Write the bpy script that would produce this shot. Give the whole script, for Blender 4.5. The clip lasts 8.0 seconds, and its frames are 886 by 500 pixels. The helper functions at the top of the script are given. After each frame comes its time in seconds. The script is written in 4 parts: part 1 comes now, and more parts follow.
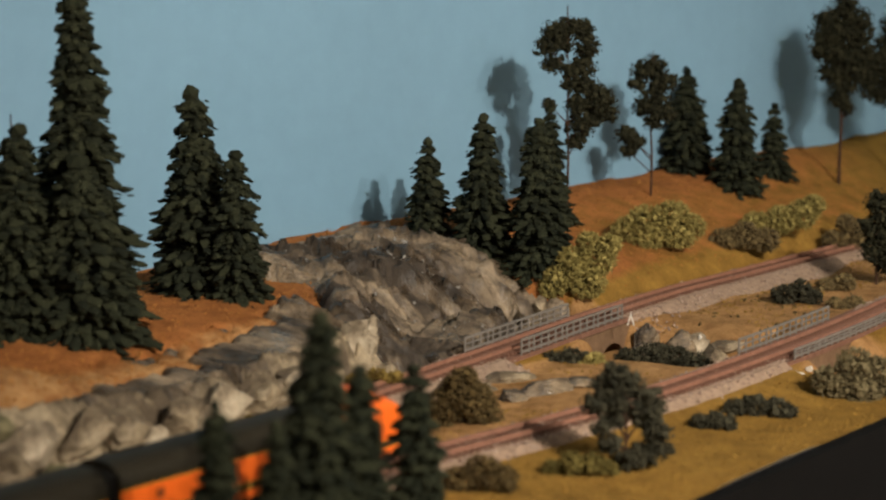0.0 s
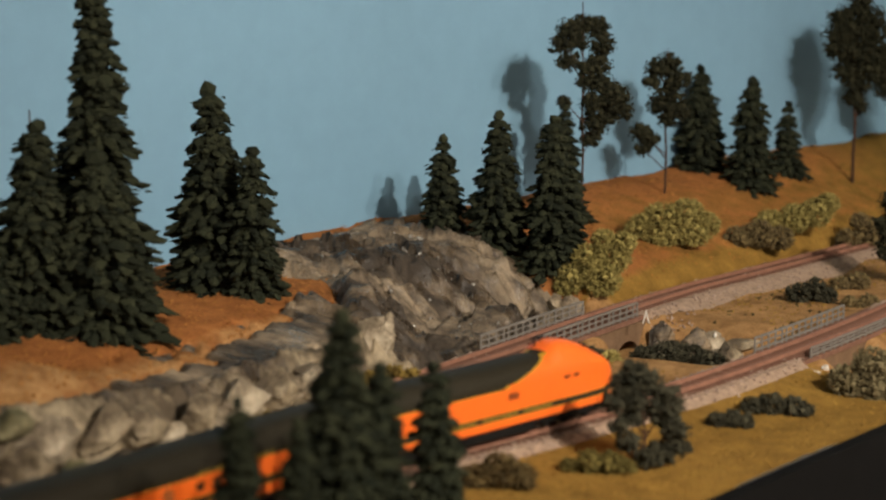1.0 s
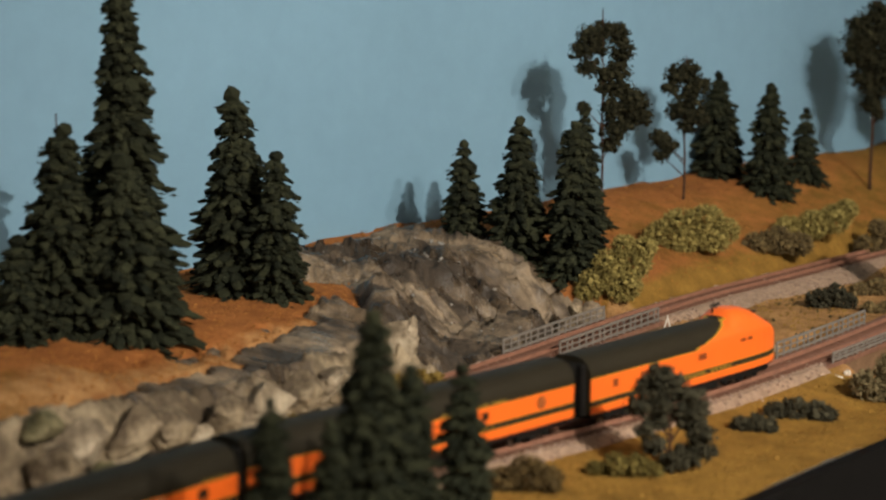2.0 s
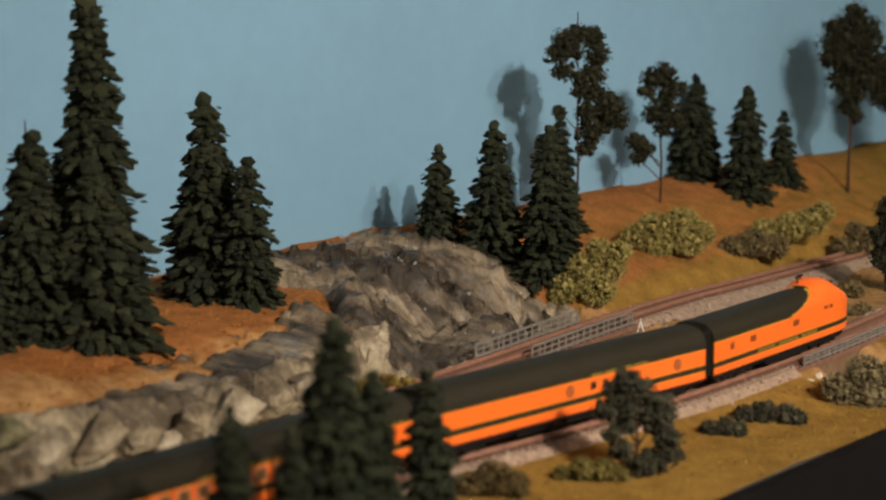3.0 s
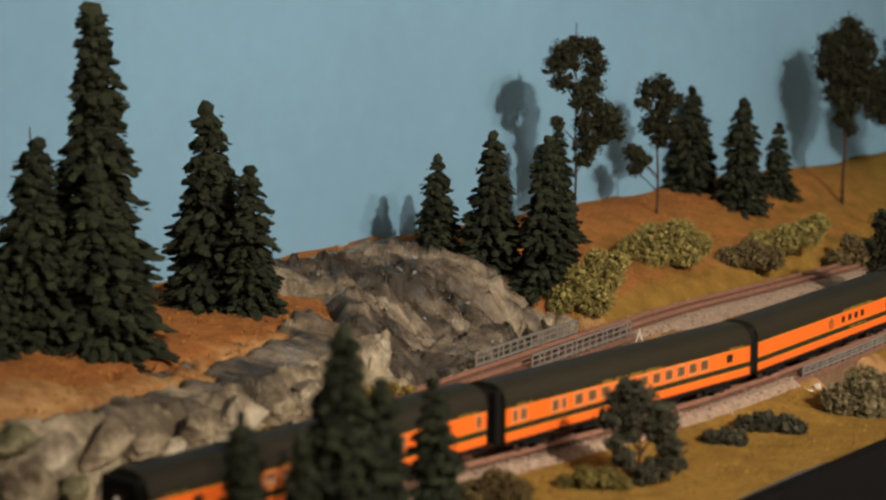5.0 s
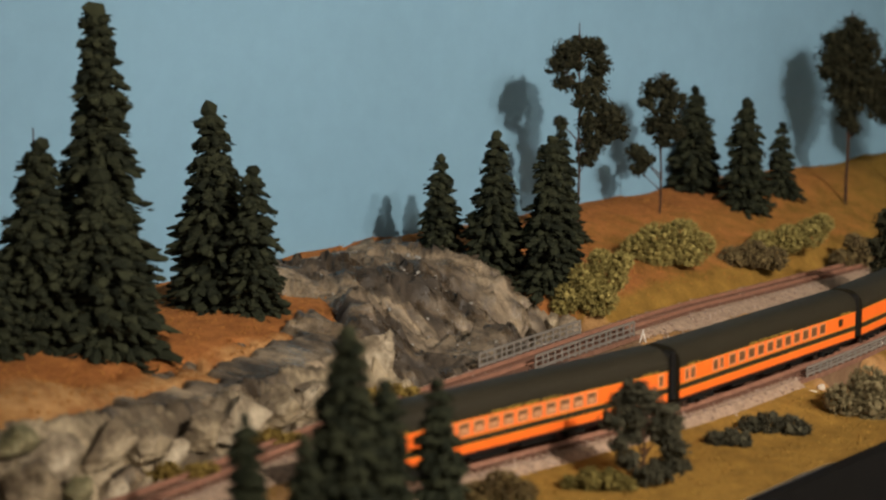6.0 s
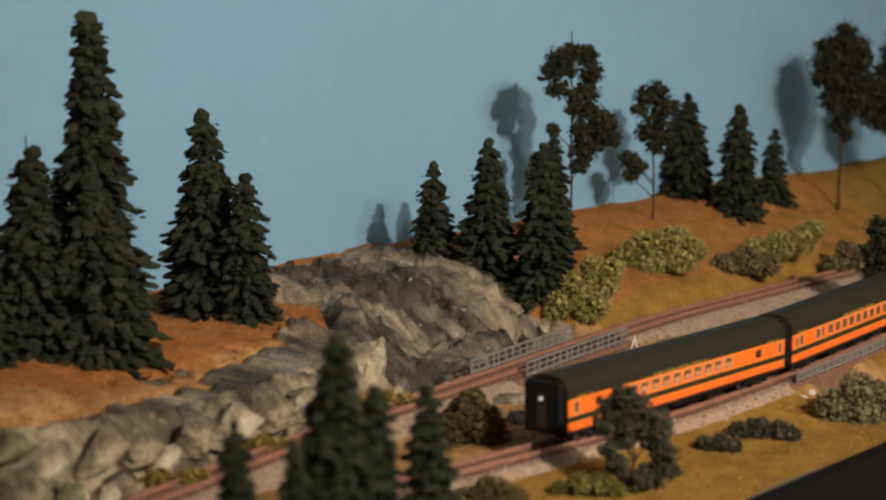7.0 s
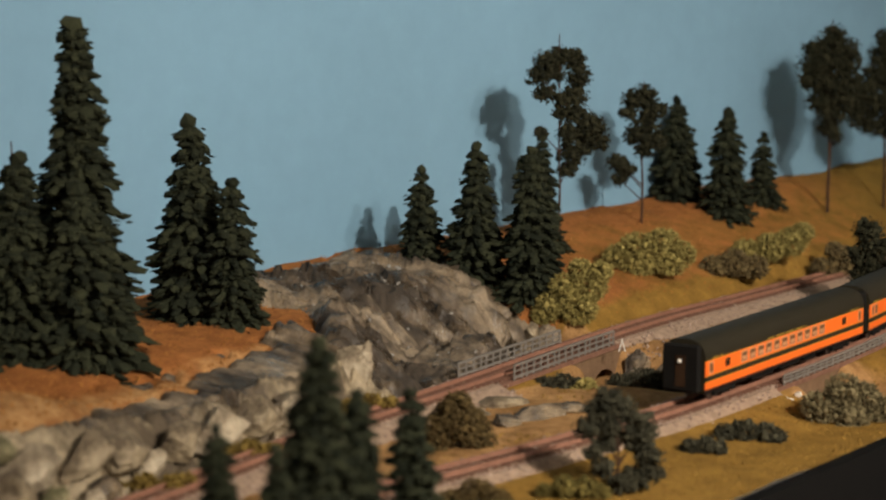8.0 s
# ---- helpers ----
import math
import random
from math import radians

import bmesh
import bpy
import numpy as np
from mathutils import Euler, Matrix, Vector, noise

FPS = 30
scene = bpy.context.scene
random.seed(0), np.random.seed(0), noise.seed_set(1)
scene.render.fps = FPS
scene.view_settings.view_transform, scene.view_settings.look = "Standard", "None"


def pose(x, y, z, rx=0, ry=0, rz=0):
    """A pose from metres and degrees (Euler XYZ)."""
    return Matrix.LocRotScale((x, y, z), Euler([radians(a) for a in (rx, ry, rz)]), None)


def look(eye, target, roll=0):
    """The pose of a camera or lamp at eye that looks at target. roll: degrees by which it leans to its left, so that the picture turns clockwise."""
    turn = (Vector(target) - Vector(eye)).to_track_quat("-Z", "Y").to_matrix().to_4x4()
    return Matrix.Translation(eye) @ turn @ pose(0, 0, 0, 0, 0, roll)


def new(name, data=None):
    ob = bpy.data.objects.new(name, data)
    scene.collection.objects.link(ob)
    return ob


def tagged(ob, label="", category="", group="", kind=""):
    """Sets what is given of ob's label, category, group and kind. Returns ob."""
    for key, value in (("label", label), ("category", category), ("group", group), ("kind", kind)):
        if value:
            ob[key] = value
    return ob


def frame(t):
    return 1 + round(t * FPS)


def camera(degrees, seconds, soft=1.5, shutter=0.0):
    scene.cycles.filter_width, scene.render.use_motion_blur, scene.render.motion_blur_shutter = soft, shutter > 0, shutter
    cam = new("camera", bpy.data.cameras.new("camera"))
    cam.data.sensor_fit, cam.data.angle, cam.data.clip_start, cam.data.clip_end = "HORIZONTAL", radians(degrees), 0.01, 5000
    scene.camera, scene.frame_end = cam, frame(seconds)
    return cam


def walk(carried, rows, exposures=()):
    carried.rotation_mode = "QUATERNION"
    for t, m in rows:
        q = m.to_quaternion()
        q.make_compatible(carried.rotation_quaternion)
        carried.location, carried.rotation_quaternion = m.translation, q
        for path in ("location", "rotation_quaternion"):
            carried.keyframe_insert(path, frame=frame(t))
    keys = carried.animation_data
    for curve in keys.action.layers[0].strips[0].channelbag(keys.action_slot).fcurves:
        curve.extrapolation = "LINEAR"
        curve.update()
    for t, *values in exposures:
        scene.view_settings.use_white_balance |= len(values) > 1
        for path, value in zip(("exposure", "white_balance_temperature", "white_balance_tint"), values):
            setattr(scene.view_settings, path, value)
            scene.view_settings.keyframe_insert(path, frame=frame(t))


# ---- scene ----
cam = camera(23.92, 8.0, soft=2.3, shutter=0.3)
cam.data.dof.use_dof, cam.data.dof.focus_distance, cam.data.dof.aperture_fstop = True, 1.74, 8.0


def aim(x, y, z, yaw, pitch, roll):
    """A camera pose from its place and its turn to the left, up and over, in degrees."""
    yw, pt = radians(yaw), radians(pitch)
    ahead = Vector((-math.sin(yw) * math.cos(pt), math.cos(yw) * math.cos(pt), math.sin(pt)))
    eye = Vector((x, y, z))
    return look(eye, eye + ahead, roll)


PATH = [
    (0, 0.0039, 0.0201, 0.3174, 0.312, -8.693, -0.133),
    (0.5, 0.0028, 0.0199, 0.3167, 0.284, -8.743, -0.135),
    (1, -0.0041, 0.0194, 0.3184, 0.476, -8.803, 0.075),
    (1.5, -0.0122, 0.0189, 0.3172, 0.507, -8.771, 0.220),
    (1.7, -0.0176, 0.0159, 0.3164, 0.652, -8.682, 0.167),
    (2.8, -0.0028, 0.0134, 0.3152, 0.559, -8.450, 0.013),
    (3, 0.0005, 0.0135, 0.3182, 0.494, -8.509, -0.043),
    (3.5, -0.0024, 0.0102, 0.3189, 0.379, -8.440, 0.017),
    (4, -0.0079, 0.0097, 0.3195, 0.298, -8.422, 0.183),
    (4.5, -0.0103, 0.0078, 0.3194, 0.228, -8.312, 0.262),
    (4.7, -0.0109, 0.0062, 0.3184, 0.131, -8.240, 0.323),
    (5.8, -0.0137, 0.0077, 0.3174, 0.013, -8.183, 0.260),
    (6, -0.0134, 0.0088, 0.3192, 0.117, -8.255, 0.314),
    (6.5, -0.0094, 0.0057, 0.3199, 0.162, -8.199, 0.269),
    (7, -0.0080, 0.0026, 0.3198, 0.083, -8.058, 0.209),
    (7.5, -0.0059, 0.0006, 0.3197, 0.092, -7.969, 0.126),
    (8, 0.0000, 0.0000, 0.3200, 0.000, -7.950, 0.000),]
walk(cam, [(t, aim(x, y, z, a, b, c)) for t, x, y, z, a, b, c in PATH])

# ---- light: two ceiling bulbs in front of the layout, to its right ----
world = bpy.data.worlds.new("room_air")
world.use_nodes = True
world.node_tree.nodes["Background"].inputs[0].default_value = (1.0, 0.86, 0.7, 1)
world.node_tree.nodes["Background"].inputs[1].default_value = 0.02
scene.world = world


def spot(name, place, target, watts, radius, colour):
    data = bpy.data.lights.new(name, "SPOT")
    data.energy, data.shadow_soft_size, data.color, data.spot_size, data.spot_blend = watts, radius, colour, radians(42), 1.0
    new(name, data).matrix_basis = look(place, target)


LAMP = (1.0, 0.912, 0.795)
spot("ceiling_spot", (1.25, -0.35, 1.34), (0.16, 1.75, 0.06), 262, 0.014, LAMP)
bulb = bpy.data.lights.new("room_bulb", "POINT")
bulb.energy, bulb.shadow_soft_size, bulb.color = 69, 0.028, LAMP
new("room_bulb", bulb).location = (1.66, -0.30, 1.34)

# ---- materials ----


def mat_base(name, rough=0.8, metal=0.0, spec=0.3):
    m = bpy.data.materials.new(name)
    m.use_nodes = True
    nt = m.node_tree
    b = nt.nodes["Principled BSDF"]
    b.inputs["Roughness"].default_value = rough
    b.inputs["Metallic"].default_value = metal
    b.inputs["Specular IOR Level"].default_value = spec
    return m, nt, b


def coords(nt):
    return nt.nodes.new("ShaderNodeTexCoord").outputs["Object"]


def tex_noise(nt, scale, detail=4, rough=0.6, vec=None):
    n = nt.nodes.new("ShaderNodeTexNoise")
    n.inputs["Scale"].default_value, n.inputs["Detail"].default_value, n.inputs["Roughness"].default_value = scale, detail, rough
    nt.links.new(vec or coords(nt), n.inputs["Vector"])
    return n.outputs["Fac"]


def ramp(nt, fac, stops):
    r = nt.nodes.new("ShaderNodeValToRGB")
    while len(r.color_ramp.elements) < len(stops):
        r.color_ramp.elements.new(0.5)
    for e, (p, c) in zip(r.color_ramp.elements, stops):
        e.position, e.color = p, (*c, 1)
    nt.links.new(fac, r.inputs[0])
    return r.outputs[0]


def mix(nt, fac, a, b, kind="MIX"):
    n = nt.nodes.new("ShaderNodeMix")
    n.data_type, n.blend_type = "RGBA", kind
    for sock, v in ((n.inputs[0], fac), (n.inputs[6], a), (n.inputs[7], b)):
        if isinstance(v, (int, float)):
            sock.default_value = v
        elif isinstance(v, tuple):
            sock.default_value = (*v, 1)
        else:
            nt.links.new(v, sock)
    return n.outputs[2]


def maths(nt, op, a, b=0.0):
    n = nt.nodes.new("ShaderNodeMath")
    n.operation = op
    for sock, v in zip(n.inputs, (a, b)):
        if isinstance(v, (int, float)):
            sock.default_value = v
        else:
            nt.links.new(v, sock)
    return n.outputs[0]


def bump(nt, b, height, strength, distance):
    n = nt.nodes.new("ShaderNodeBump")
    n.inputs["Strength"].default_value, n.inputs["Distance"].default_value = strength, distance
    nt.links.new(height, n.inputs["Height"])
    nt.links.new(n.outputs[0], b.inputs["Normal"])


def plain(name, colour, rough=0.6, metal=0.0, spec=0.3, var=0.25, scale=60, relief=0.0):
    """One colour with a mottle at two scales and some relief."""
    m, nt, b = mat_base(name, rough, metal, spec)
    lo, hi = tuple(c * (1 - var) for c in colour), tuple(min(1, c * (1 + var)) for c in colour)
    big, small = tex_noise(nt, scale, 3), tex_noise(nt, scale * 9, 4)
    both = maths(nt, "ADD", maths(nt, "MULTIPLY", big, 0.6), maths(nt, "MULTIPLY", small, 0.4))
    nt.links.new(ramp(nt, both, [(0.3, lo), (0.7, hi)]), b.inputs["Base Color"])
    if relief:
        bump(nt, b, small, 0.6, relief)
    return m


def foliage(name, dark, light, scale=300):
    """Ground foam: each clump its own shade, with a crumbly surface."""
    m, nt, b = mat_base(name, 0.95, 0, 0.1)
    geo = nt.nodes.new("ShaderNodeNewGeometry")
    fac = maths(nt, "ADD", maths(nt, "MULTIPLY", geo.outputs["Random Per Island"], 0.6), maths(nt, "MULTIPLY", tex_noise(nt, scale, 3), 0.4))
    nt.links.new(ramp(nt, fac, [(0.15, dark), (0.85, light)]), b.inputs["Base Color"])
    bump(nt, b, tex_noise(nt, scale * 3, 3), 0.8, 0.001)
    return m


def rock_mat(name, dark, mid, light, wet, streak=1.0):
    """Cast-plaster rock: stained mid greys, pale worn faces, dark seams, glossy wet patches."""
    m, nt, b = mat_base(name, 0.7, 0, 0.5)
    # beds run aslant, down towards the gully
    vec = nt.nodes.new("ShaderNodeMapping")
    vec.vector_type = "TEXTURE"
    vec.inputs["Rotation"].default_value = (0, 0, -0.20)
    vec.inputs["Scale"].default_value = (streak, 1, streak)
    nt.links.new(coords(nt), vec.inputs["Vector"])
    big, med, fine = tex_noise(nt, 15, 6, 0.62, vec.outputs[0]), tex_noise(nt, 60, 6, 0.7, vec.outputs[0]), tex_noise(nt, 420, 4)
    fac = maths(nt, "ADD", maths(nt, "MULTIPLY", big, 0.7), maths(nt, "MULTIPLY", med, 0.3))
    col = ramp(nt, fac, [(0.44, dark), (0.505, mid), (0.575, light), (0.68, tuple(min(1, c * 1.35) for c in light))])
    cracks = tex_noise(nt, 34, 8, 0.55)
    seam = ramp(nt, maths(nt, "ABSOLUTE", maths(nt, "SUBTRACT", cracks, 0.5)), [(0.0, (0.25, 0.22, 0.2)), (0.02, (1, 1, 1))])
    col = mix(nt, maths(nt, "MULTIPLY", ramp(nt, big, [(0.45, (0, 0, 0)), (0.6, (1, 1, 1))]), 0.7), col, mix(nt, 1.0, col, seam, "MULTIPLY"))
    if streak > 1:
        beds = tex_noise(nt, 150, 5, 0.65, vec.outputs[0])
        col = mix(nt, 0.75, col, mix(nt, 1.0, col, ramp(nt, beds, [(0.34, (0.34, 0.33, 0.32)), (0.50, (1, 1, 1)), (0.66, (1.5, 1.48, 1.45))]), "MULTIPLY"))
    col = mix(nt, 0.30, col, mix(nt, 1.0, col, ramp(nt, fine, [(0.3, (0.45, 0.45, 0.45)), (0.7, (1.1, 1.1, 1.1))]), "MULTIPLY"))
    nt.links.new(col, b.inputs["Base Color"])
    damp = ramp(nt, tex_noise(nt, 30, 4), [(0.44, (0.8,) * 3), (0.58, (wet,) * 3)])
    nt.links.new(damp, b.inputs["Roughness"])
    bump(nt, b, maths(nt, "ADD", med, maths(nt, "MULTIPLY", fine, 0.3)), 0.9, 0.004)
    return m


def turf_mat():
    """Scatter turf; the colour attribute 'cover' names rust turf (red), bare earth (green), olive turf (blue)."""
    m, nt, b = mat_base("turf", 0.95, 0, 0.05)
    att = nt.nodes.new("ShaderNodeVertexColor")
    att.layer_name = "cover"
    sep = nt.nodes.new("ShaderNodeSeparateColor")
    nt.links.new(att.outputs[0], sep.inputs[0])
    med, fine, big = tex_noise(nt, 45, 5, 0.65), tex_noise(nt, 500, 4, 0.7), tex_noise(nt, 9, 3)
    gold = ramp(nt, med, [(0.3, (0.20, 0.108, 0.024)), (0.7, (0.35, 0.195, 0.042))])
    rust = ramp(nt, med, [(0.3, (0.25, 0.092, 0.028)), (0.7, (0.43, 0.165, 0.05))])
    earth = ramp(nt, med, [(0.3, (0.22, 0.110, 0.042)), (0.7, (0.52, 0.290, 0.118))])
    olive = ramp(nt, med, [(0.3, (0.14, 0.09, 0.02)), (0.7, (0.26, 0.15, 0.03))])
    wob = maths(nt, "MULTIPLY", maths(nt, "SUBTRACT", med, 0.5), 0.9)

    def edge(ch):
        r = nt.nodes.new("ShaderNodeMapRange")
        r.inputs[1].default_value, r.inputs[2].default_value = 0.3, 0.7
        nt.links.new(maths(nt, "ADD", sep.outputs[ch], wob), r.inputs[0])
        return r.outputs[0]

    col = mix(nt, edge(0), gold, rust)
    col = mix(nt, edge(2), col, olive)
    col = mix(nt, edge(1), col, earth)
    col = mix(nt, 0.5, col, mix(nt, 1.0, col, ramp(nt, fine, [(0.3, (0.45,) * 3), (0.65, (1.2,) * 3)]), "MULTIPLY"))
    col = mix(nt, 0.25, col, mix(nt, 1.0, col, ramp(nt, big, [(0.35, (0.6,) * 3), (0.65, (1.25,) * 3)]), "MULTIPLY"))
    nt.links.new(col, b.inputs["Base Color"])
    bump(nt, b, maths(nt, "ADD", fine, med), 0.9, 0.0016)
    return m


TURF = turf_mat()
ROCK_DARK = rock_mat("slate_rock", (0.042, 0.029, 0.0175), (0.112, 0.080, 0.050), (0.215, 0.160, 0.102), 0.10, 3.0)
ROCK_PALE = rock_mat("pale_rock", (0.092, 0.064, 0.036), (0.205, 0.153, 0.090), (0.36, 0.280, 0.175), 0.5)
SKY = plain("painted_sky", (0.182, 0.325, 0.437), 0.75, 0, 0.25, 0.07, 5, 0.0004)
WALLPAINT = plain("room_paint", (0.72, 0.71, 0.69), 0.8, 0, 0.2, 0.06, 3)
FASCIA = plain("black_fascia", (0.0045, 0.004, 0.0035), 0.8, 0, 0.08, 0.3, 30)
RUSTRAIL = plain("rusty_rail", (0.235, 0.108, 0.068), 0.6, 0.0, 0.4, 0.3, 90)
TIEWOOD = plain("red_brown_tie", (0.185, 0.092, 0.060), 0.85, 0, 0.2, 0.35, 150, 0.0003)
BALLAST = plain("pink_grey_ballast", (0.34, 0.232, 0.160), 0.9, 0, 0.2, 0.4, 160, 0.0015)
STONES = foliage("ballast_stones", (0.19, 0.12, 0.09), (0.48, 0.36, 0.28), 400)
GREYSTEEL = plain("weathered_grey_railing", (0.19, 0.165, 0.14), 0.6, 0.1, 0.4, 0.25, 200)
BRIDGESTONE = plain("brown_bridge_stone", (0.17, 0.10, 0.055), 0.85, 0, 0.2, 0.4, 90, 0.0015)
TRUNK = plain("tree_bark", (0.060, 0.032, 0.020), 0.9, 0, 0.1, 0.35, 200, 0.0006)
NEEDLE = foliage("conifer_needles", (0.010, 0.0125, 0.008), (0.037, 0.040, 0.021), 350)
LEAF_OLIVE = foliage("olive_leaf_foam", (0.012, 0.013, 0.008), (0.047, 0.044, 0.023), 350)
BUSH_YELLOW = foliage("yellow_green_foam", (0.11, 0.088, 0.024), (0.42, 0.335, 0.110), 350)
BUSH_BROWN = foliage("brown_lichen", (0.07, 0.05, 0.025), (0.22, 0.16, 0.07), 350)
BUSH_DARK = foliage("black_green_lichen", (0.020, 0.020, 0.013), (0.072, 0.065, 0.040), 350)
BUSH_SAGE = foliage("sage_lichen", (0.06, 0.048, 0.022), (0.25, 0.20, 0.105), 350)
BUSH_UMBER = foliage("umber_lichen", (0.045, 0.032, 0.014), (0.155, 0.105, 0.040), 350)
BUSH_GOLD = foliage("gold_straw_foam", (0.09, 0.058, 0.014), (0.29, 0.195, 0.050), 350)
BUSH_OLIVE = foliage("olive_lichen", (0.055, 0.045, 0.012), (0.19, 0.145, 0.042), 350)
GOLD_CRUMB = foliage("gold_turf_foam", (0.15, 0.082, 0.018), (0.36, 0.205, 0.045), 350)
RUST_CRUMB = foliage("rust_foam", (0.20, 0.08, 0.02), (0.44, 0.19, 0.05), 350)
ORANGE = plain("orange_paint", (0.88, 0.145, 0.014), 0.38, 0, 0.5, 0.05, 30)
GREEN = plain("dark_green_paint", (0.020, 0.016, 0.0085), 0.6, 0, 0.2, 0.12, 30)
GOLD = plain("gold_stripe", (0.42, 0.24, 0.02), 0.45, 0, 0.4, 0.1, 60)
BLACK = plain("black_running_gear", (0.008, 0.007, 0.006), 0.75, 0, 0.12, 0.3, 90)
SKIRTRED = plain("dark_red_skirt", (0.05, 0.012, 0.008), 0.5, 0, 0.4, 0.15, 60)
WHEELSTEEL = plain("wheel_steel", (0.18, 0.14, 0.12), 0.4, 0.8, 0.5, 0.2, 90)
PANE = plain("dark_window", (0.035, 0.018, 0.010), 0.25, 0, 0.4, 0.2, 90)
LOUVRE = plain("shaded_louvre", (0.20, 0.045, 0.012), 0.6, 0, 0.2, 0.3, 200)
SILVER = plain("bright_window_blind", (0.50, 0.24, 0.12), 0.4, 0, 0.5, 0.2, 90)
WARMPANE = plain("warm_brown_window", (0.13, 0.058, 0.024), 0.3, 0, 0.4, 0.25, 90)
DULLGOLD = plain("dull_gold_lettering", (0.27, 0.17, 0.025), 0.5, 0, 0.3, 0.15, 60)
EMBLEM = plain("faded_brown_emblem", (0.30, 0.085, 0.022), 0.6, 0, 0.2, 0.3, 300)
PINKFRAME = plain("faded_orange_frame", (0.62, 0.25, 0.10), 0.45, 0, 0.4, 0.1, 60)
CREAM = rock_mat("cream_rock", (0.17, 0.127, 0.080), (0.33, 0.26, 0.170), (0.48, 0.39, 0.27), 0.5)
BUSH_MOSS = rock_mat("mossy_rock", (0.075, 0.066, 0.026), (0.145, 0.125, 0.055), (0.24, 0.205, 0.105), 0.7)
# opaque pale grey: part of the water's glint is put into the colour
GEL = plain("clear_gloss_gel", (0.26, 0.24, 0.21), 0.20, 0, 1.0, 0.2, 200)
WHITE = plain("white_plaster", (0.72, 0.66, 0.58), 0.6, 0, 0.4, 0.15, 120, 0.0006)

# ---- builders ----


def link(name, bm, material, smooth=False):
    me = bpy.data.meshes.new(name)
    bm.to_mesh(me)
    bm.free()
    me.materials.append(material)
    if smooth:
        me.shade_smooth()
    return new(name, me)


def part(name, bm, material, parent, label="", smooth=False):
    ob = link(name, bm, material, smooth)
    ob.parent = parent
    return tagged(ob, label)


def thing(name, label, category, group="", place=None, turn=0.0):
    ob = new(name)
    ob.empty_display_size = 0.01
    if place is not None:
        ob.matrix_basis = Matrix.Translation(place) @ Matrix.Rotation(turn, 4, "Z")
    return tagged(ob, label, category, group)


def box(bm, x0, x1, y0, y1, z0, z1, bevel=0.0):
    r = bmesh.ops.create_cube(bm, size=1, matrix=Matrix.Translation(((x0 + x1) / 2, (y0 + y1) / 2, (z0 + z1) / 2)) @ Matrix.Diagonal((x1 - x0, y1 - y0, z1 - z0, 1)))
    if bevel:
        es = {e for v in r["verts"] for e in v.link_edges}
        bmesh.ops.bevel(bm, geom=list(es), offset=bevel, segments=1, affect="EDGES")


def rod(bm, a, b, r0, r1=None, n=6):
    a, b = Vector(a), Vector(b)
    q = (b - a).to_track_quat("Z", "Y").to_matrix().to_4x4()
    bmesh.ops.create_cone(bm, cap_ends=True, segments=n, radius1=r0, radius2=r0 if r1 is None else r1, depth=(b - a).length, matrix=Matrix.Translation((a + b) / 2) @ q)


ICO = None


def ico():
    global ICO
    if ICO is None:
        b = bmesh.new()
        bmesh.ops.create_icosphere(b, subdivisions=1, radius=1)
        b.verts.ensure_lookup_table()
        ICO = (np.array([v.co[:] for v in b.verts]), [[v.index for v in f.verts] for f in b.faces])
        b.free()
    return ICO


OCTA = (np.array([[1, 0, 0], [-1, 0, 0], [0, 1, 0], [0, -1, 0], [0, 0, 1], [0, 0, -1]], float), [[0, 2, 4], [2, 1, 4], [1, 3, 4], [3, 0, 4], [2, 0, 5], [1, 2, 5], [3, 1, 5], [0, 3, 5]])


class Clumps:
    """Gathers many small knobbly lumps into one mesh."""

    def __init__(self, seed):
        self.v, self.f, self.n, self.rng = [], [], 0, np.random.default_rng(seed)

    def add(self, centre, axes, rough=0.35, shape=None):
        base, faces = shape or ico()
        k = 1 + rough * (self.rng.random((len(base), 1)) * 2 - 1)
        self.v.append(base * k @ np.asarray(axes) + np.asarray(centre))
        self.f += [[i + self.n for i in f] for f in faces]
        self.n += len(base)

    def lump(self, centre, size, rough=0.35, shape=None, flat=1.0):
        a, b, c = self.rng.random(3) * 6.283
        m = np.array(Euler((a * 0.3, b * 0.3, c)).to_matrix())
        s = size * (0.75 + 0.5 * self.rng.random(3)) * np.array([1, 1, flat])
        self.add(centre, m * s[:, None], rough, shape)

    def mesh(self, name, material):
        me = bpy.data.meshes.new(name)
        me.from_pydata(np.concatenate(self.v).tolist(), [], self.f)
        me.materials.append(material)
        return me


def child(name, me, parent, label=""):
    ob = new(name, me)
    ob.parent = parent
    return tagged(ob, label)

# ---- plan: two tracks, the table edge and the painted backdrop ----


def spline(pts, step=0.004):
    p = np.array([2 * np.array(pts[0]) - pts[1], *pts, 2 * np.array(pts[-1]) - pts[-2]], float)
    out = []
    for i in range(1, len(p) - 2):
        for t in np.linspace(0, 1, 24, endpoint=False):
            a, b, c, d = p[i - 1 : i + 3]
            out.append(0.5 * (2 * b + (c - a) * t + (2 * a - 5 * b + 4 * c - d) * t**2 + (3 * b - a - 3 * c + d) * t**3))
    out = np.array([*out, p[-2]])
    s = np.r_[0, np.cumsum(np.hypot(*np.diff(out, axis=0).T))]
    u = np.arange(0, s[-1], step)
    return np.c_[np.interp(u, s, out[:, 0]), np.interp(u, s, out[:, 1])]


TURN, RADIUS, PHI0 = np.array([-1.312, 2.609]), 1.8595, radians(-44)
BEND = 2.0


# how sharply the near track turns left along its length: (from, to, one over the radius)
CURVES = ((0.0, 0.25, 1 / RADIUS), (0.25, 0.75, 1 / 3.4), (0.75, 2.5, -1 / 2.5))


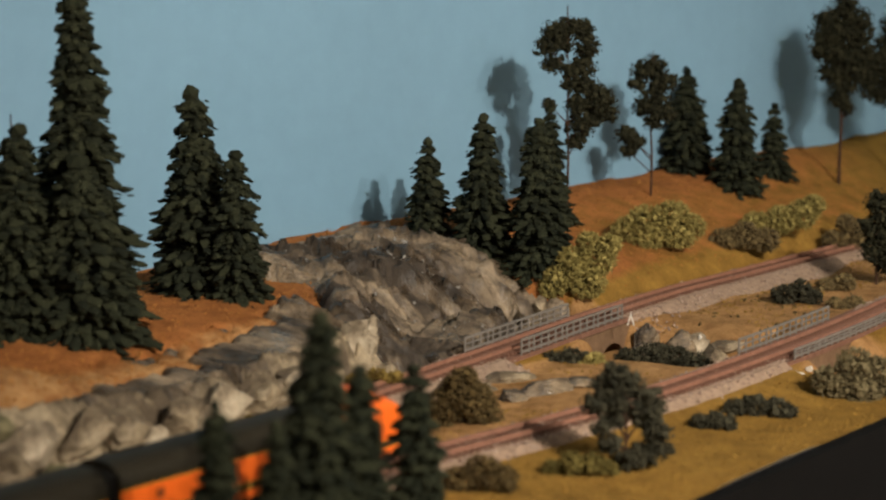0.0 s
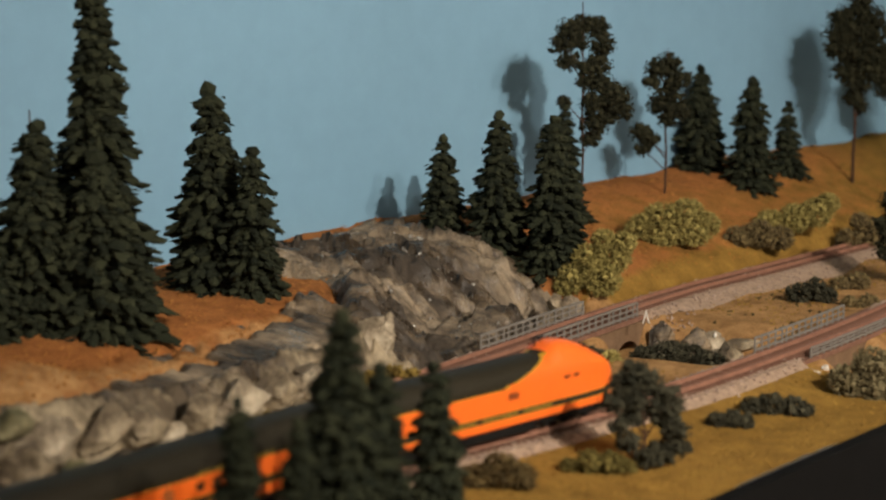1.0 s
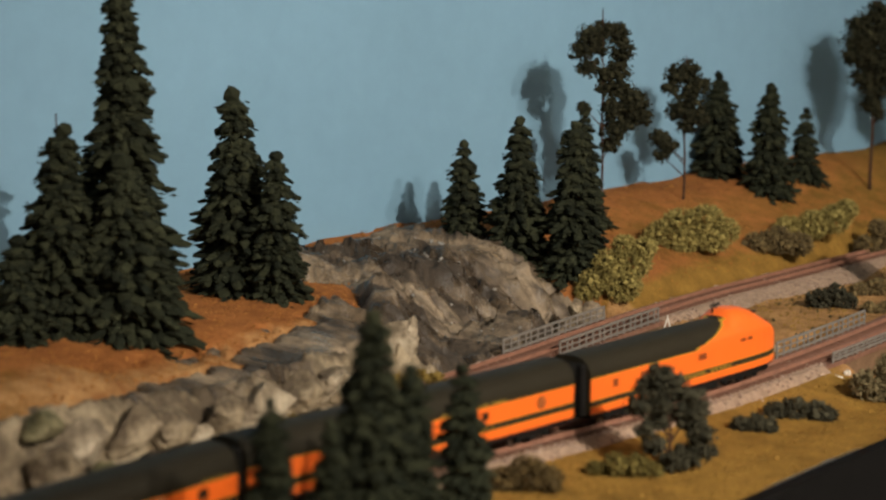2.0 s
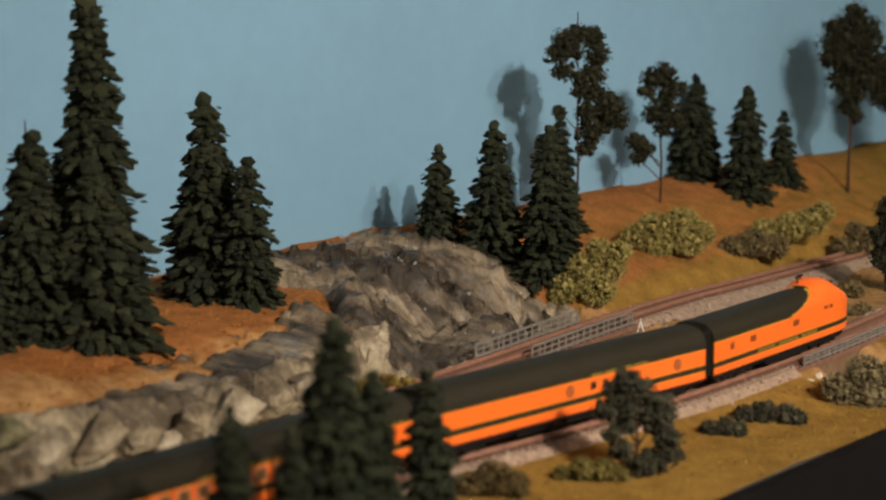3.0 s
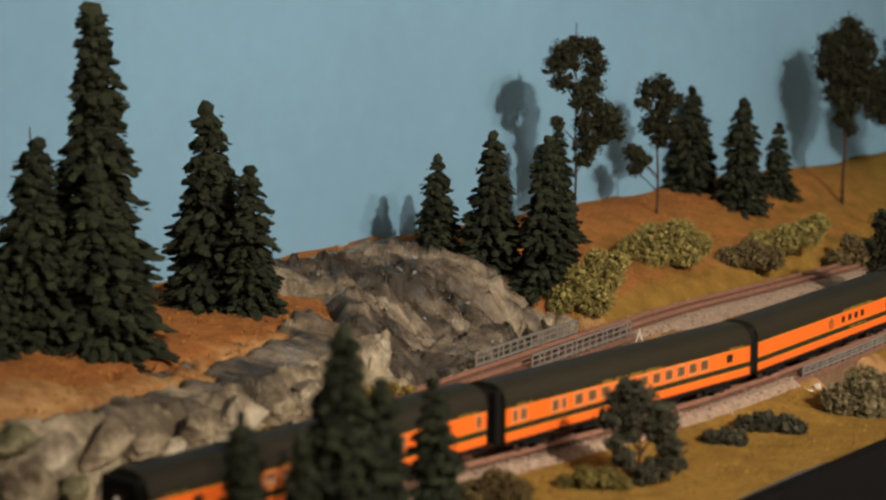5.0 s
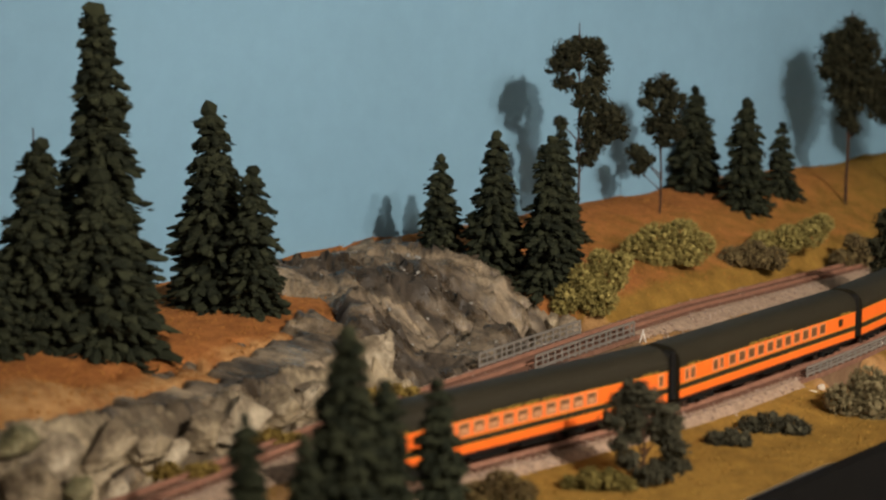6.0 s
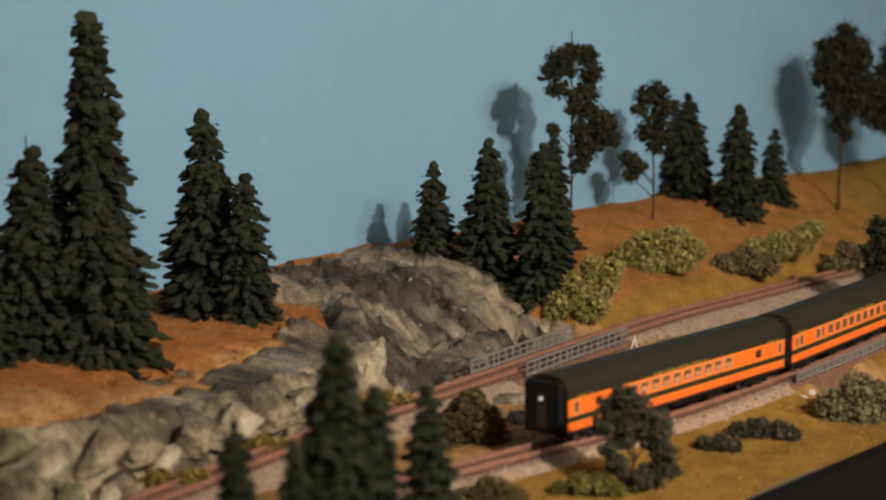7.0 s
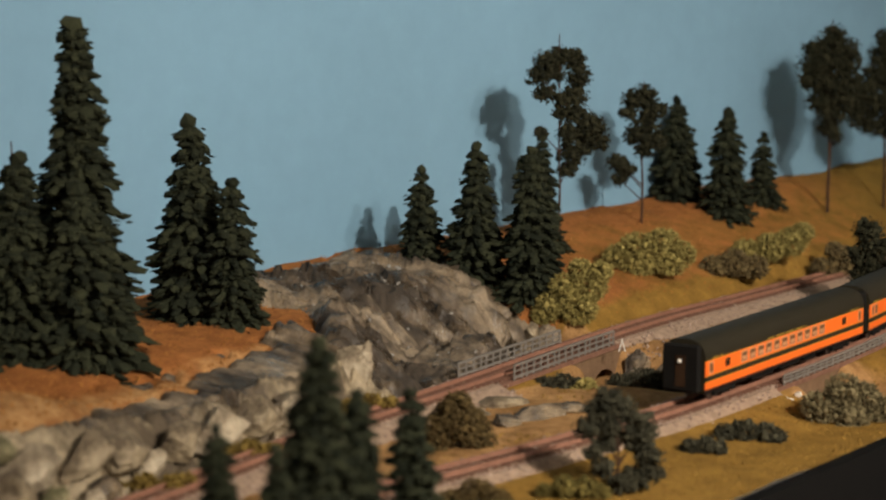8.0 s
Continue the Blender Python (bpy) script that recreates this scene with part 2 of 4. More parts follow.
def front_at(s):
    """A point and the way ahead on the near track's centre line; s = 0 where the straight runs into the curve."""
    at, d = TURN + RADIUS * np.array([math.cos(PHI0), math.sin(PHI0)]), np.array([-math.sin(PHI0), math.cos(PHI0)])
    if s < 0:
        # an easy bend the other way, then straight
        right, k = np.array([d[1], -d[0]]), -max(s, -0.33) / BEND
        at = at - BEND * math.sin(k) * d + BEND * (1 - math.cos(k)) * right
        go = d * math.cos(k) - right * math.sin(k)
        return at + min(0, s + 0.33) * go, go
    for s0, s1, bow in CURVES:
        k, left = (min(s, s1) - s0) * bow, np.array([-d[1], d[0]])
        at = at + (d * math.sin(k) + left * (1 - math.cos(k))) / bow
        d = d * math.cos(k) + left * math.sin(k)
        if s <= s1:
            break
    return at, d


FRONT_S = np.arange(-0.75, 1.45, 0.004)
FRONT = np.array([front_at(s)[0] for s in FRONT_S])
BACK = spline([(-0.36, 0.955), (-0.245, 1.115), (-0.176, 1.230), (-0.132, 1.316), (-0.057, 1.450), (-0.008, 1.530), (0.043, 1.614), (0.094, 1.702), (0.148, 1.790), (0.206, 1.877), (0.269, 1.958), (0.339, 2.050), (0.452, 2.196), (0.585, 2.385), (0.74, 2.60)])


def way(path):
    d = np.gradient(path, axis=0)
    return d / np.linalg.norm(d, axis=1)[:, None]


def nearest(path, x, y):
    """Signed distance to a path (positive on its left, towards the backdrop) and the length along it."""
    d, s = way(path), np.arange(len(path)) * 0.004
    dist, along = np.empty(len(x)), np.empty(len(x))
    for i in range(0, len(x), 4000):
        ex, ey = x[i : i + 4000, None] - path[None, :, 0], y[i : i + 4000, None] - path[None, :, 1]
        k = np.argmin(ex**2 + ey**2, axis=1)
        r = np.arange(len(k))
        t, n = ex[r, k] * d[k, 0] + ey[r, k] * d[k, 1], -ex[r, k] * d[k, 1] + ey[r, k] * d[k, 0]
        dist[i : i + 4000] = np.sign(n) * np.hypot(ex[r, k], ey[r, k])
        along[i : i + 4000] = s[k] + t
    return dist, along


TABLE = np.random.default_rng(5).random((256, 256))


def vnoise(x, y):
    xi, yi = np.floor(x).astype(int), np.floor(y).astype(int)
    fx, fy = x - xi, y - yi
    fx, fy = fx * fx * (3 - 2 * fx), fy * fy * (3 - 2 * fy)
    g = lambda i, j: TABLE[i % 256, j % 256]
    return (g(xi, yi) * (1 - fx) + g(xi + 1, yi) * fx) * (1 - fy) + (g(xi, yi + 1) * (1 - fx) + g(xi + 1, yi + 1) * fx) * fy


def fbm(x, y, scale, octaves=4, gain=0.5):
    out, amp, tot = 0, 1.0, 0
    for k in range(octaves):
        out, tot = out + amp * (vnoise(x * scale * 2**k + 17.3 * k, y * scale * 2**k - 9.1 * k) - 0.5), tot + amp
        amp *= gain
    return 2 * out / tot


def ridged(x, y, scale, octaves=4):
    out, amp, tot = 0, 1.0, 0
    for k in range(octaves):
        out, tot = out + amp * (1 - 2 * abs(vnoise(x * scale * 2**k + 5.7 * k, y * scale * 2**k + 3.3 * k) - 0.5)), tot + amp
        amp *= 0.55
    return out / tot


def ss(a, b, v):
    t = np.clip((v - a) / (b - a), 0, 1)
    return t * t * (3 - 2 * t)


def seg(x, y, pts):
    """Distance to a broken line."""
    best = np.full(len(x), 9.0)
    for (ax, ay), (bx, by) in zip(pts, pts[1:]):
        dx, dy = bx - ax, by - ay
        t = np.clip(((x - ax) * dx + (y - ay) * dy) / (dx * dx + dy * dy), 0, 1)
        best = np.minimum(best, np.hypot(x - ax - t * dx, y - ay - t * dy))
    return best


GULLY = [(0.066, 1.770), (0.105, 1.735), (0.140, 1.708), (0.21, 1.665), (0.298, 1.635), (0.38, 1.60), (0.46, 1.60)]
BENCH = -0.0115


def land(x, y):
    """Ground height, with the layout's plan distances."""
    x, y = np.asarray(x, float), np.asarray(y, float)
    d1, s1 = nearest(FRONT, x, y)
    d2, s2 = nearest(BACK, x, y)
    b = (2.05 + x - y) / 2**0.5
    a = (x + y - 2.05) / 2**0.5
    lumpy = fbm(x, y, 14, 4)
    low = BENCH - 0.004 * ss(0.03, 0.10, -d1) + 0.004 * lumpy
    # bluff on the left and the rock outcrop, behind the far track
    off = 0.030 + 0.052 * ss(0.62, 0.80, s2)
    wide = 0.022 + 0.045 * ss(0.60, 0.78, s2)
    knoll = (0.060 - 0.020 * ss(0.26, 0.46, s2) + 0.007 * ss(0.64, 0.78, s2)) * (0.74 * ss(0, 1, (d2 - off) / wide) + 0.26 * ss(0, 1, (d2 - off) / (wide + 0.05))) + 0.011 * ss(0, 1, (d2 - off - wide) / 0.14)
    # turf hill on the right
    hill = 0.075 * np.clip((d2 - 0.022) / np.maximum(0.05, d2 - 0.022 + b), 0, 1) ** 0.55
    w = ss(0.875, 0.985, s2 - 0.25 * np.clip(d2 - 0.08, 0, 0.2))
    rise = knoll * (1 - w) + hill * w
    ridge = 0.049 + 0.032 * a
    rise = rise + (ridge - 0.006 * ss(0.60, 0.72, s2) * ss(0.98, 0.86, s2) + 0.0115 - rise) * ss(0.10, 0.0, b)
    z = low + np.where(d2 > 0, rise, 0) * ss(0.012, 0.03, d2) + 0.003 * lumpy * ss(0.05, 0.1, d2)
    g = seg(x, y, GULLY)
    z = z - 0.034 * ss(0.055 + 0.04 * (d2 < -0.03), 0.012, g) * ss(0.115, 0.06, d2)
    # track beds stay level except at the bridges
    bed = np.maximum(ss(0.045, 0.022, abs(d1)) * ss(0.018, 0.05, g), ss(0.042, 0.022, abs(d2)) * ss(0.018, 0.05, g))
    z = z * (1 - bed) + (BENCH + 0.003) * bed
    return z, d1, d2, s1, s2, a, b, g


EDGE0, EDGE_U, EDGE_V = np.array([0.182, 1.271]), np.array([0.596, 0.803]), np.array([-0.803, 0.596])


def grid_mesh(name, us, vs, height, keep, cover=None):
    uu, vv = np.meshgrid(us, vs)
    x = EDGE0[0] + uu.ravel() * EDGE_U[0] + vv.ravel() * EDGE_V[0]
    y = EDGE0[1] + uu.ravel() * EDGE_U[1] + vv.ravel() * EDGE_V[1]
    res = land(x, y)
    z = height(x, y, res)
    ok = keep(x, y, res)
    n = len(us)
    i = np.arange(len(x)).reshape(len(vs), n)
    quads = np.stack([i[:-1, :-1], i[:-1, 1:], i[1:, 1:], i[1:, :-1]], -1).reshape(-1, 4)
    quads = quads[ok[quads].all(1)]
    used = np.unique(quads)
    again = np.full(len(x), -1)
    again[used] = np.arange(len(used))
    me = bpy.data.meshes.new(name)
    me.from_pydata(np.c_[x, y, z][used].tolist(), [], again[quads].tolist())
    me.shade_smooth()
    if cover is not None:
        c = cover(x, y, res)[used]
        layer = me.color_attributes.new("cover", "FLOAT_COLOR", "POINT")
        layer.data.foreach_set("color", np.c_[c, np.ones(len(used))].astype(np.float32).ravel())
    return me


def ground_cover(x, y, r):
    z, d1, d2, s1, s2, a, b, g = r
    behind = ss(0.03, 0.06, d2)
    rust = behind * (0.84 - 0.35 * ss(-0.72, -0.80, a) - 0.30 * ss(-0.05, 0.10, a) - 0.35 * ss(0.25, 0.75, a) + 0.25 * ss(0.12, 0.02, b)) + 0.12 * (d1 < -0.05)
    earth = 0.95 * ss(0.10, 0.04, g) * (d2 < 0.04) + (0.74 + 0.12 * ss(-0.1, 0.1, a)) * ((d1 > 0.03) & (d2 < -0.03))
    earth = np.maximum(earth, 0.9 * ss(0.085, 0.04, np.hypot(x - 0.245, (y - 1.765) * 0.8)) * (d2 < -0.02))
    earth = np.maximum(earth, 0.62 * ss(0.145, 0.095, d2) * ss(0.05, 0.07, d2) * ss(0.80, 0.65, s2))
    olive = behind * ss(0.40, 0.75, a) * 0.75
    return np.clip(np.c_[rust, earth, olive], 0, 1)


# rock sheets laid over the ground
def bluff_mask(x, y, r):
    z, d1, d2, s1, s2, a, b, g = r
    wob = 0.012 * fbm(x, y, 22, 3)
    return ss(0.022, 0.030, d2 + 0.3 * wob) * ss(0.082, 0.050, d2 + wob) * ss(0.02, 0.06, s2) * ss(0.70, 0.66, s2 + wob)


def outcrop_mask(x, y, r):
    z, d1, d2, s1, s2, a, b, g = r
    wob = 0.018 * fbm(x, y, 18, 3)
    right = s2 - 0.25 * np.clip(d2 - 0.08, 0, 0.3)
    slope = ss(0.600, 0.632, s2 - 1.2 * np.clip(d2 - 0.05, 0, 0.125) + wob) * ss(0.962, 0.938, right + wob) * ss(0.034, 0.046, d2)
    top = 0.070 + 0.040 * ss(0.36, 0.62, s2) + 0.050 * fbm(x, y, 34, 3)
    shelf = ss(0.044, 0.056, d2) * ss(top + 0.014, top - 0.006, d2 + 0.8 * wob) * ss(0.24, 0.32, s2 + wob) * ss(0.70, 0.66, s2)
    return np.maximum(slope, shelf) * ss(0.016, 0.036, b + 1.6 * wob)


ground = new("ground", grid_mesh("ground", np.arange(-0.95, 1.75, 0.0045), np.r_[0, 0.0015, np.arange(0.0045, 1.0, 0.0045)],
    lambda x, y, r: r[0] - 0.020 * np.maximum(bluff_mask(x, y, r), outcrop_mask(x, y, r)), lambda x, y, r: r[6] > -0.03, ground_cover))
ground.data.materials.append(TURF)
tagged(ground, "model layout ground of rust and gold scatter turf", "ground", kind="structure")


def facets(x, y, cell, tilt, salt):
    """Broken planes: each cell of a jittered grid is a tilted face of its own height."""
    u, v = x / cell, y / cell
    iu, iv = np.floor(u).astype(int), np.floor(v).astype(int)
    best, out = np.full(len(x), 9.0), np.zeros(len(x))
    for di in (-1, 0, 1):
        for dj in (-1, 0, 1):
            i, j = iu + di, iv + dj
            cu, cv = i + TABLE[(i + salt) % 256, j % 256], j + TABLE[i % 256, (j + 2 * salt) % 256]
            d = (u - cu) ** 2 + (v - cv) ** 2
            h = (TABLE[(i * 3 + salt) % 256, (j * 5) % 256] - 0.5) + tilt * ((u - cu) * (TABLE[(i + 7) % 256, (j + salt) % 256] - 0.5) + (v - cv) * (TABLE[(i + salt) % 256, (j + 31) % 256] - 0.5))
            near_ = d < best
            best, out = np.where(near_, d, best), np.where(near_, h, out)
    return out


def crag(x, y, amp, coarse):
    """Slabs and ledges that dip gently towards the gully, broken into tilted faces."""
    p, q = 0.98 * x - 0.20 * y, 0.20 * x + 0.98 * y
    w = 0.010 * fbm(x, y, 26, 3)
    slabs = ridged((q + w) * 1.0, p * 0.26 + w, coarse, 3) - 0.6
    big = facets(q + w, 0.34 * p + w, 0.42 / coarse, 1.6, 11)
    small = facets(q - w, 0.42 * p + w, 0.14 / coarse, 1.8, 29)
    return amp * (0.55 * slabs + 0.62 * big + 0.34 * small + 0.20 * fbm(x, y, coarse * 6, 3))


def calm(r):
    """The rock lies flush with the turf above the bluff and along the crest, and stands proud on the outcrop's slope."""
    low = 0.10 + 0.36 * ss(0.066, 0.050, r[2])
    return (low + (1 - low) * ss(0.58, 0.74, r[4])) * (0.14 + 0.86 * ss(0.02, 0.12, r[6]))


def rock_sheet(name, label, mask, us, vs, amp, coarse, material, lift=0.004):
    me = grid_mesh(name, us, vs, lambda x, y, r: r[0] + mask(x, y, r) * (lift * calm(r) + crag(x, y, amp * calm(r), coarse)) - 0.008 * (1 - mask(x, y, r)), lambda x, y, r: mask(x, y, r) > 0.01)
    me.materials.append(material)
    return tagged(new(name, me), label, "rock")


bluff = rock_sheet("rock_bluff", "pale cracked plaster rock bluff beside the far track", bluff_mask, np.arange(-0.75, 0.35, 0.0022), np.arange(0.12, 0.50, 0.0022), 0.024, 24, ROCK_PALE, 0.008)
outcrop = rock_sheet("rock_outcrop", "dark grey rock slope with glossy wet streaks", outcrop_mask, np.arange(-0.55, 0.62, 0.0022), np.arange(0.16, 0.75, 0.0022), 0.023, 14, ROCK_DARK, 0.008)


def trickle(lines, n, seed):
    """Gloss gel beads down the rock: a trickle of water, pale to stand for glints."""
    c = Clumps(seed)
    rng = c.rng
    pts = []
    for p, q in lines:
        f = rng.random(n)[:, None]
        pts.append(np.array(p) * (1 - f) + np.array(q) * f + rng.normal(0, 0.012, (n, 2)))
    pts = np.concatenate(pts)
    r = land(pts[:, 0], pts[:, 1])
    m = outcrop_mask(pts[:, 0], pts[:, 1], r)
    z = r[0] + m * (0.008 * calm(r) + crag(pts[:, 0], pts[:, 1], 0.023 * calm(r), 14))
    for (x, y), h, k in zip(pts, z, m):
        if k > 0.95:
            c.lump((x, y, h), 0.0010 * (0.5 + 1.8 * rng.random() ** 3), 0.5, None, 0.6)
    child("water_trickle", c.mesh("water_trickle", GEL), outcrop, "pale glossy gel beads that stand for glints of water")["kind"] = "stuff"


trickle([((-0.135, 1.775), (-0.085, 1.700)), ((-0.085, 1.700), (-0.030, 1.640)), ((-0.060, 1.850), (-0.030, 1.775)), ((-0.030, 1.775), (0.008, 1.705)), ((-0.010, 1.690), (0.020, 1.660)), ((-0.10, 1.80), (0.02, 1.74))], 34, 77)


def stone(size, seed, squash, depth=0.5):
    """A chipped stone: a lumpy ball cut back by random planes."""
    bm = bmesh.new()
    bmesh.ops.create_icosphere(bm, subdivisions=4, radius=1)
    rng = random.Random(seed)
    cuts = [(Vector((rng.gauss(0, 1), rng.gauss(0, 1), rng.gauss(0, 0.8))).normalized(), rng.uniform(depth, 0.85)) for _ in range(15)]
    for v in bm.verts:
        c = v.co.copy()
        k = 1 + 0.22 * noise.noise(c * 1.3 + Vector((seed, 0, 0)))
        c = c * k
        for n, d in cuts:
            over = c.dot(n) - d
            if over > 0:
                c -= n * over * 0.97
        c *= 1 + 0.10 * noise.noise(c * 4 + Vector((0, seed, 0))) + 0.05 * noise.noise(c * 11 + Vector((0, seed, 0)))
        v.co = Vector((c.x * size[0], c.y * size[1], c.z * size[2] * squash))
    return bm


def boulder(x, y, z, size, material, seed, label, squash=0.8, turn=0.0):
    ob = link("boulder", stone(size, seed, squash), material)
    ob.matrix_basis = Matrix.Translation((x, y, z)) @ Matrix.Rotation(turn, 4, "Z")
    return tagged(ob, label, "rock", "layout boulders")


def bluff_blocks():
    """Worn faces and blocks that stand out of the bluff: (x, y, z), half sizes along, across and up, material, seed."""
    along = math.atan2(0.87, 0.49)
    for at, size, material, seed, tilt in (
        ((-0.240, 1.190, 0.022), (0.030, 0.014, 0.020), CREAM, 41, 0.10),
        ((-0.216, 1.232, 0.020), (0.028, 0.013, 0.018), ROCK_PALE, 42, -0.08),
        ((-0.197, 1.262, 0.014), (0.030, 0.013, 0.016), ROCK_PALE, 43, 0.12),
        ((-0.187, 1.282, 0.004), (0.018, 0.010, 0.010), CREAM, 44, -0.20),
        ((-0.170, 1.316, 0.010), (0.030, 0.014, 0.016), ROCK_PALE, 45, 0.06),
        ((-0.149, 1.358, 0.010), (0.040, 0.015, 0.017), CREAM, 46, -0.06),
        ((-0.127, 1.398, 0.008), (0.028, 0.014, 0.014), ROCK_PALE, 47, -0.08),
        ((-0.109, 1.430, 0.008), (0.026, 0.014, 0.014), CREAM, 48, 0.10),
        ((-0.090, 1.466, 0.004), (0.022, 0.012, 0.012), ROCK_PALE, 49, 0.05),
        ((-0.205, 1.232, 0.000), (0.020, 0.010, 0.010), ROCK_DARK, 50, 0.15),
        ((-0.228, 1.198, 0.004), (0.016, 0.010, 0.012), BUSH_MOSS, 51, 0.15),
        ((-0.210, 1.220, -0.002), (0.015, 0.008, 0.007), CREAM, 52, -0.1),
        ((-0.256, 1.170, 0.040), (0.020, 0.012, 0.012), BUSH_MOSS, 53, 0.1),
    ):
        ob = part("rock_block", stone(size, seed, 1.0, 0.50), material, bluff, "mossy olive rock face" if material is BUSH_MOSS else "")
        ob.matrix_basis = Matrix.Translation(at) @ Matrix.Rotation(along + 0.2 * tilt, 4, "Z") @ Matrix.Rotation(tilt, 4, "Y")


bluff_blocks()
boulder(-0.066, 1.530, 0.017, (0.019, 0.012, 0.021), CREAM, 3, "cream boulder set in the dark rock slope", 0.95)
boulder(-0.058, 1.528, 0.028, (0.007, 0.006, 0.013), CREAM, 4, "cream spur above the cream boulder", 0.95)
boulder(-0.104, 1.432, 0.010, (0.024, 0.012, 0.017), ROCK_PALE, 5, "pale grey boulder in the bluff", 0.8, 0.9)
boulder(0.200, 1.716, -0.025, (0.022, 0.013, 0.014), CREAM, 7, "tan plaster crag above the gully", 0.9, 0.5)
boulder(0.217, 1.704, -0.029, (0.022, 0.013, 0.013), ROCK_PALE, 27, "tan foot of the crag above the gully", 0.9, 1.3)
boulder(0.194, 1.712, -0.0130, (0.0028, 0.0022, 0.0020), WHITE, 28, "white chip of plaster on the tan crag", 0.9, 0.3)
boulder(0.206, 1.712, -0.0140, (0.0020, 0.0018, 0.0028), WHITE, 29, "white chip of plaster on the tan crag", 0.9, 0.8)
boulder(0.230, 1.722, -0.025, (0.026, 0.015, 0.012), ROCK_PALE, 8, "low tan crag above the gully", 0.8, 0.9)
boulder(0.160, 1.690, -0.024, (0.022, 0.014, 0.020), ROCK_DARK, 9, "grey-brown crag beside the far bridge", 0.9, 0.2)
boulder(0.186, 1.686, -0.022, (0.020, 0.014, 0.021), ROCK_DARK, 10, "grey crag at the gully side", 0.9, 0.8)
boulder(0.166, 1.748, -0.028, (0.026, 0.012, 0.021), ROCK_DARK, 19, "grey rock at the bridge end", 0.9, 1.1)
boulder(0.068, 1.490, -0.010, (0.034, 0.020, 0.010), ROCK_DARK, 11, "flat grey rock slab between the tracks", 0.9, 0.75)
boulder(0.090, 1.512, -0.011, (0.018, 0.014, 0.009), ROCK_DARK, 21, "low grey slab between the tracks", 0.9, 0.4)
boulder(0.026, 1.500, -0.014, (0.014, 0.011, 0.010), ROCK_PALE, 12, "small pale rock beside the far bridge", 0.9, 0.3)
boulder(-0.206, 1.240, -0.008, (0.012, 0.008, 0.009), CREAM, 13, "pale broken rock below the bluff", 0.8, 0.8)
boulder(-0.186, 1.268, -0.008, (0.008, 0.006, 0.007), CREAM, 14, "small pale rock below the bluff", 0.8, 0.2)
boulder(-0.246, 1.164, 0.010, (0.024, 0.014, 0.028), ROCK_PALE, 15, "large grey boulder at the end of the bluff", 0.9, 0.7)
boulder(0.262, 1.555, -0.013, (0.005, 0.004, 0.004), WHITE, 17, "white rubble beside the near bridge", 0.7, 0.4)
boulder(0.272, 1.570, -0.011, (0.004, 0.004, 0.004), WHITE, 18, "white rubble beside the near bridge", 0.7, 1.4)
boulder(0.076, 1.760, 0.004, (0.009, 0.007, 0.010), ROCK_PALE, 23, "pale rock at the foot of the outcrop", 0.9, 0.3)

boulder(0.045, 1.530, -0.011, (0.020, 0.015, 0.012), ROCK_PALE, 31, "tan mound of rock beside the far bridge", 0.9, 0.6)
boulder(0.046, 1.470, -0.012, (0.020, 0.012, 0.009), ROCK_DARK, 32, "grey-brown slab between the tracks", 0.9, 0.5)

# painted backdrop, table fascia and the room round the camera


def slab(name, p, q, z0, z1, thick, material, label, category="wall"):
    """An upright board from p to q in plan; its thickness lies to the left of that way."""
    p, q = Vector((*p, 0)), Vector((*q, 0))
    bm = bmesh.new()
    box(bm, 0, (q - p).length, 0, thick, z0, z1)
    ob = link(name, bm, material)
    ob.matrix_basis = Matrix.Translation(p) @ Matrix.Rotation(math.atan2(q.y - p.y, q.x - p.x), 4, "Z")
    return tagged(ob, label, category, kind="structure")


slab("backdrop", (-1.15, 0.90), (1.7, 3.75), -0.2, 0.95, 0.012, SKY, "plain sky-blue painted backdrop board", "backdrop")
E0, E1 = EDGE0 - 0.96 * EDGE_U, EDGE0 + 1.76 * EDGE_U
slab("fascia", tuple(E0 - 0.0105 * EDGE_V), tuple(E1 - 0.0105 * EDGE_V), -0.32, -0.0155, 0.010, FASCIA, "black-painted board along the table edge", "fascia")
slab("wall_south", (3.2, -2.6), (-2.9, -2.6), -1.0, 1.5, -0.1, WALLPAINT, "plain room wall behind the camera")
slab("wall_west", (-2.8, -2.5), (-2.8, 4.1), -1.0, 1.5, 0.1, WALLPAINT, "plain room wall")
slab("wall_east", (3.1, -2.5), (3.1, 4.1), -1.0, 1.5, -0.1, WALLPAINT, "plain room wall")
slab("wall_north", (-2.8, 4.1), (3.1, 4.1), -1.0, 1.5, 0.1, WALLPAINT, "plain room wall behind the layout")
for nm, z in (("floor", -1.05), ("ceiling", 1.5)):
    bm = bmesh.new()
    box(bm, -2.9, 3.2, -2.7, 4.2, z, z + 0.05)
    tagged(link(nm, bm, WALLPAINT), "plain room " + nm, nm, kind="structure")

# ---- tracks ----


def sweep(bm, path, section, closed=True):
    """A section (across, up), or one that changes with the place, drawn along a plan path."""
    d = way(path)
    rows = []
    for i, (p, t) in enumerate(zip(path, d)):
        n = (-t[1], t[0])
        rows.append([bm.verts.new((p[0] + n[0] * u, p[1] + n[1] * u, w)) for u, w in (section(i) if callable(section) else section)])
    m = len(rows[0])
    for a, c in zip(rows, rows[1:]):
        for k in range(m if closed else m - 1):
            bm.faces.new((a[k], c[k], c[(k + 1) % m], a[(k + 1) % m]))
    if closed:
        bm.faces.new(rows[0])
        bm.faces.new(rows[-1][::-1])
    bmesh.ops.recalc_face_normals(bm, faces=bm.faces)


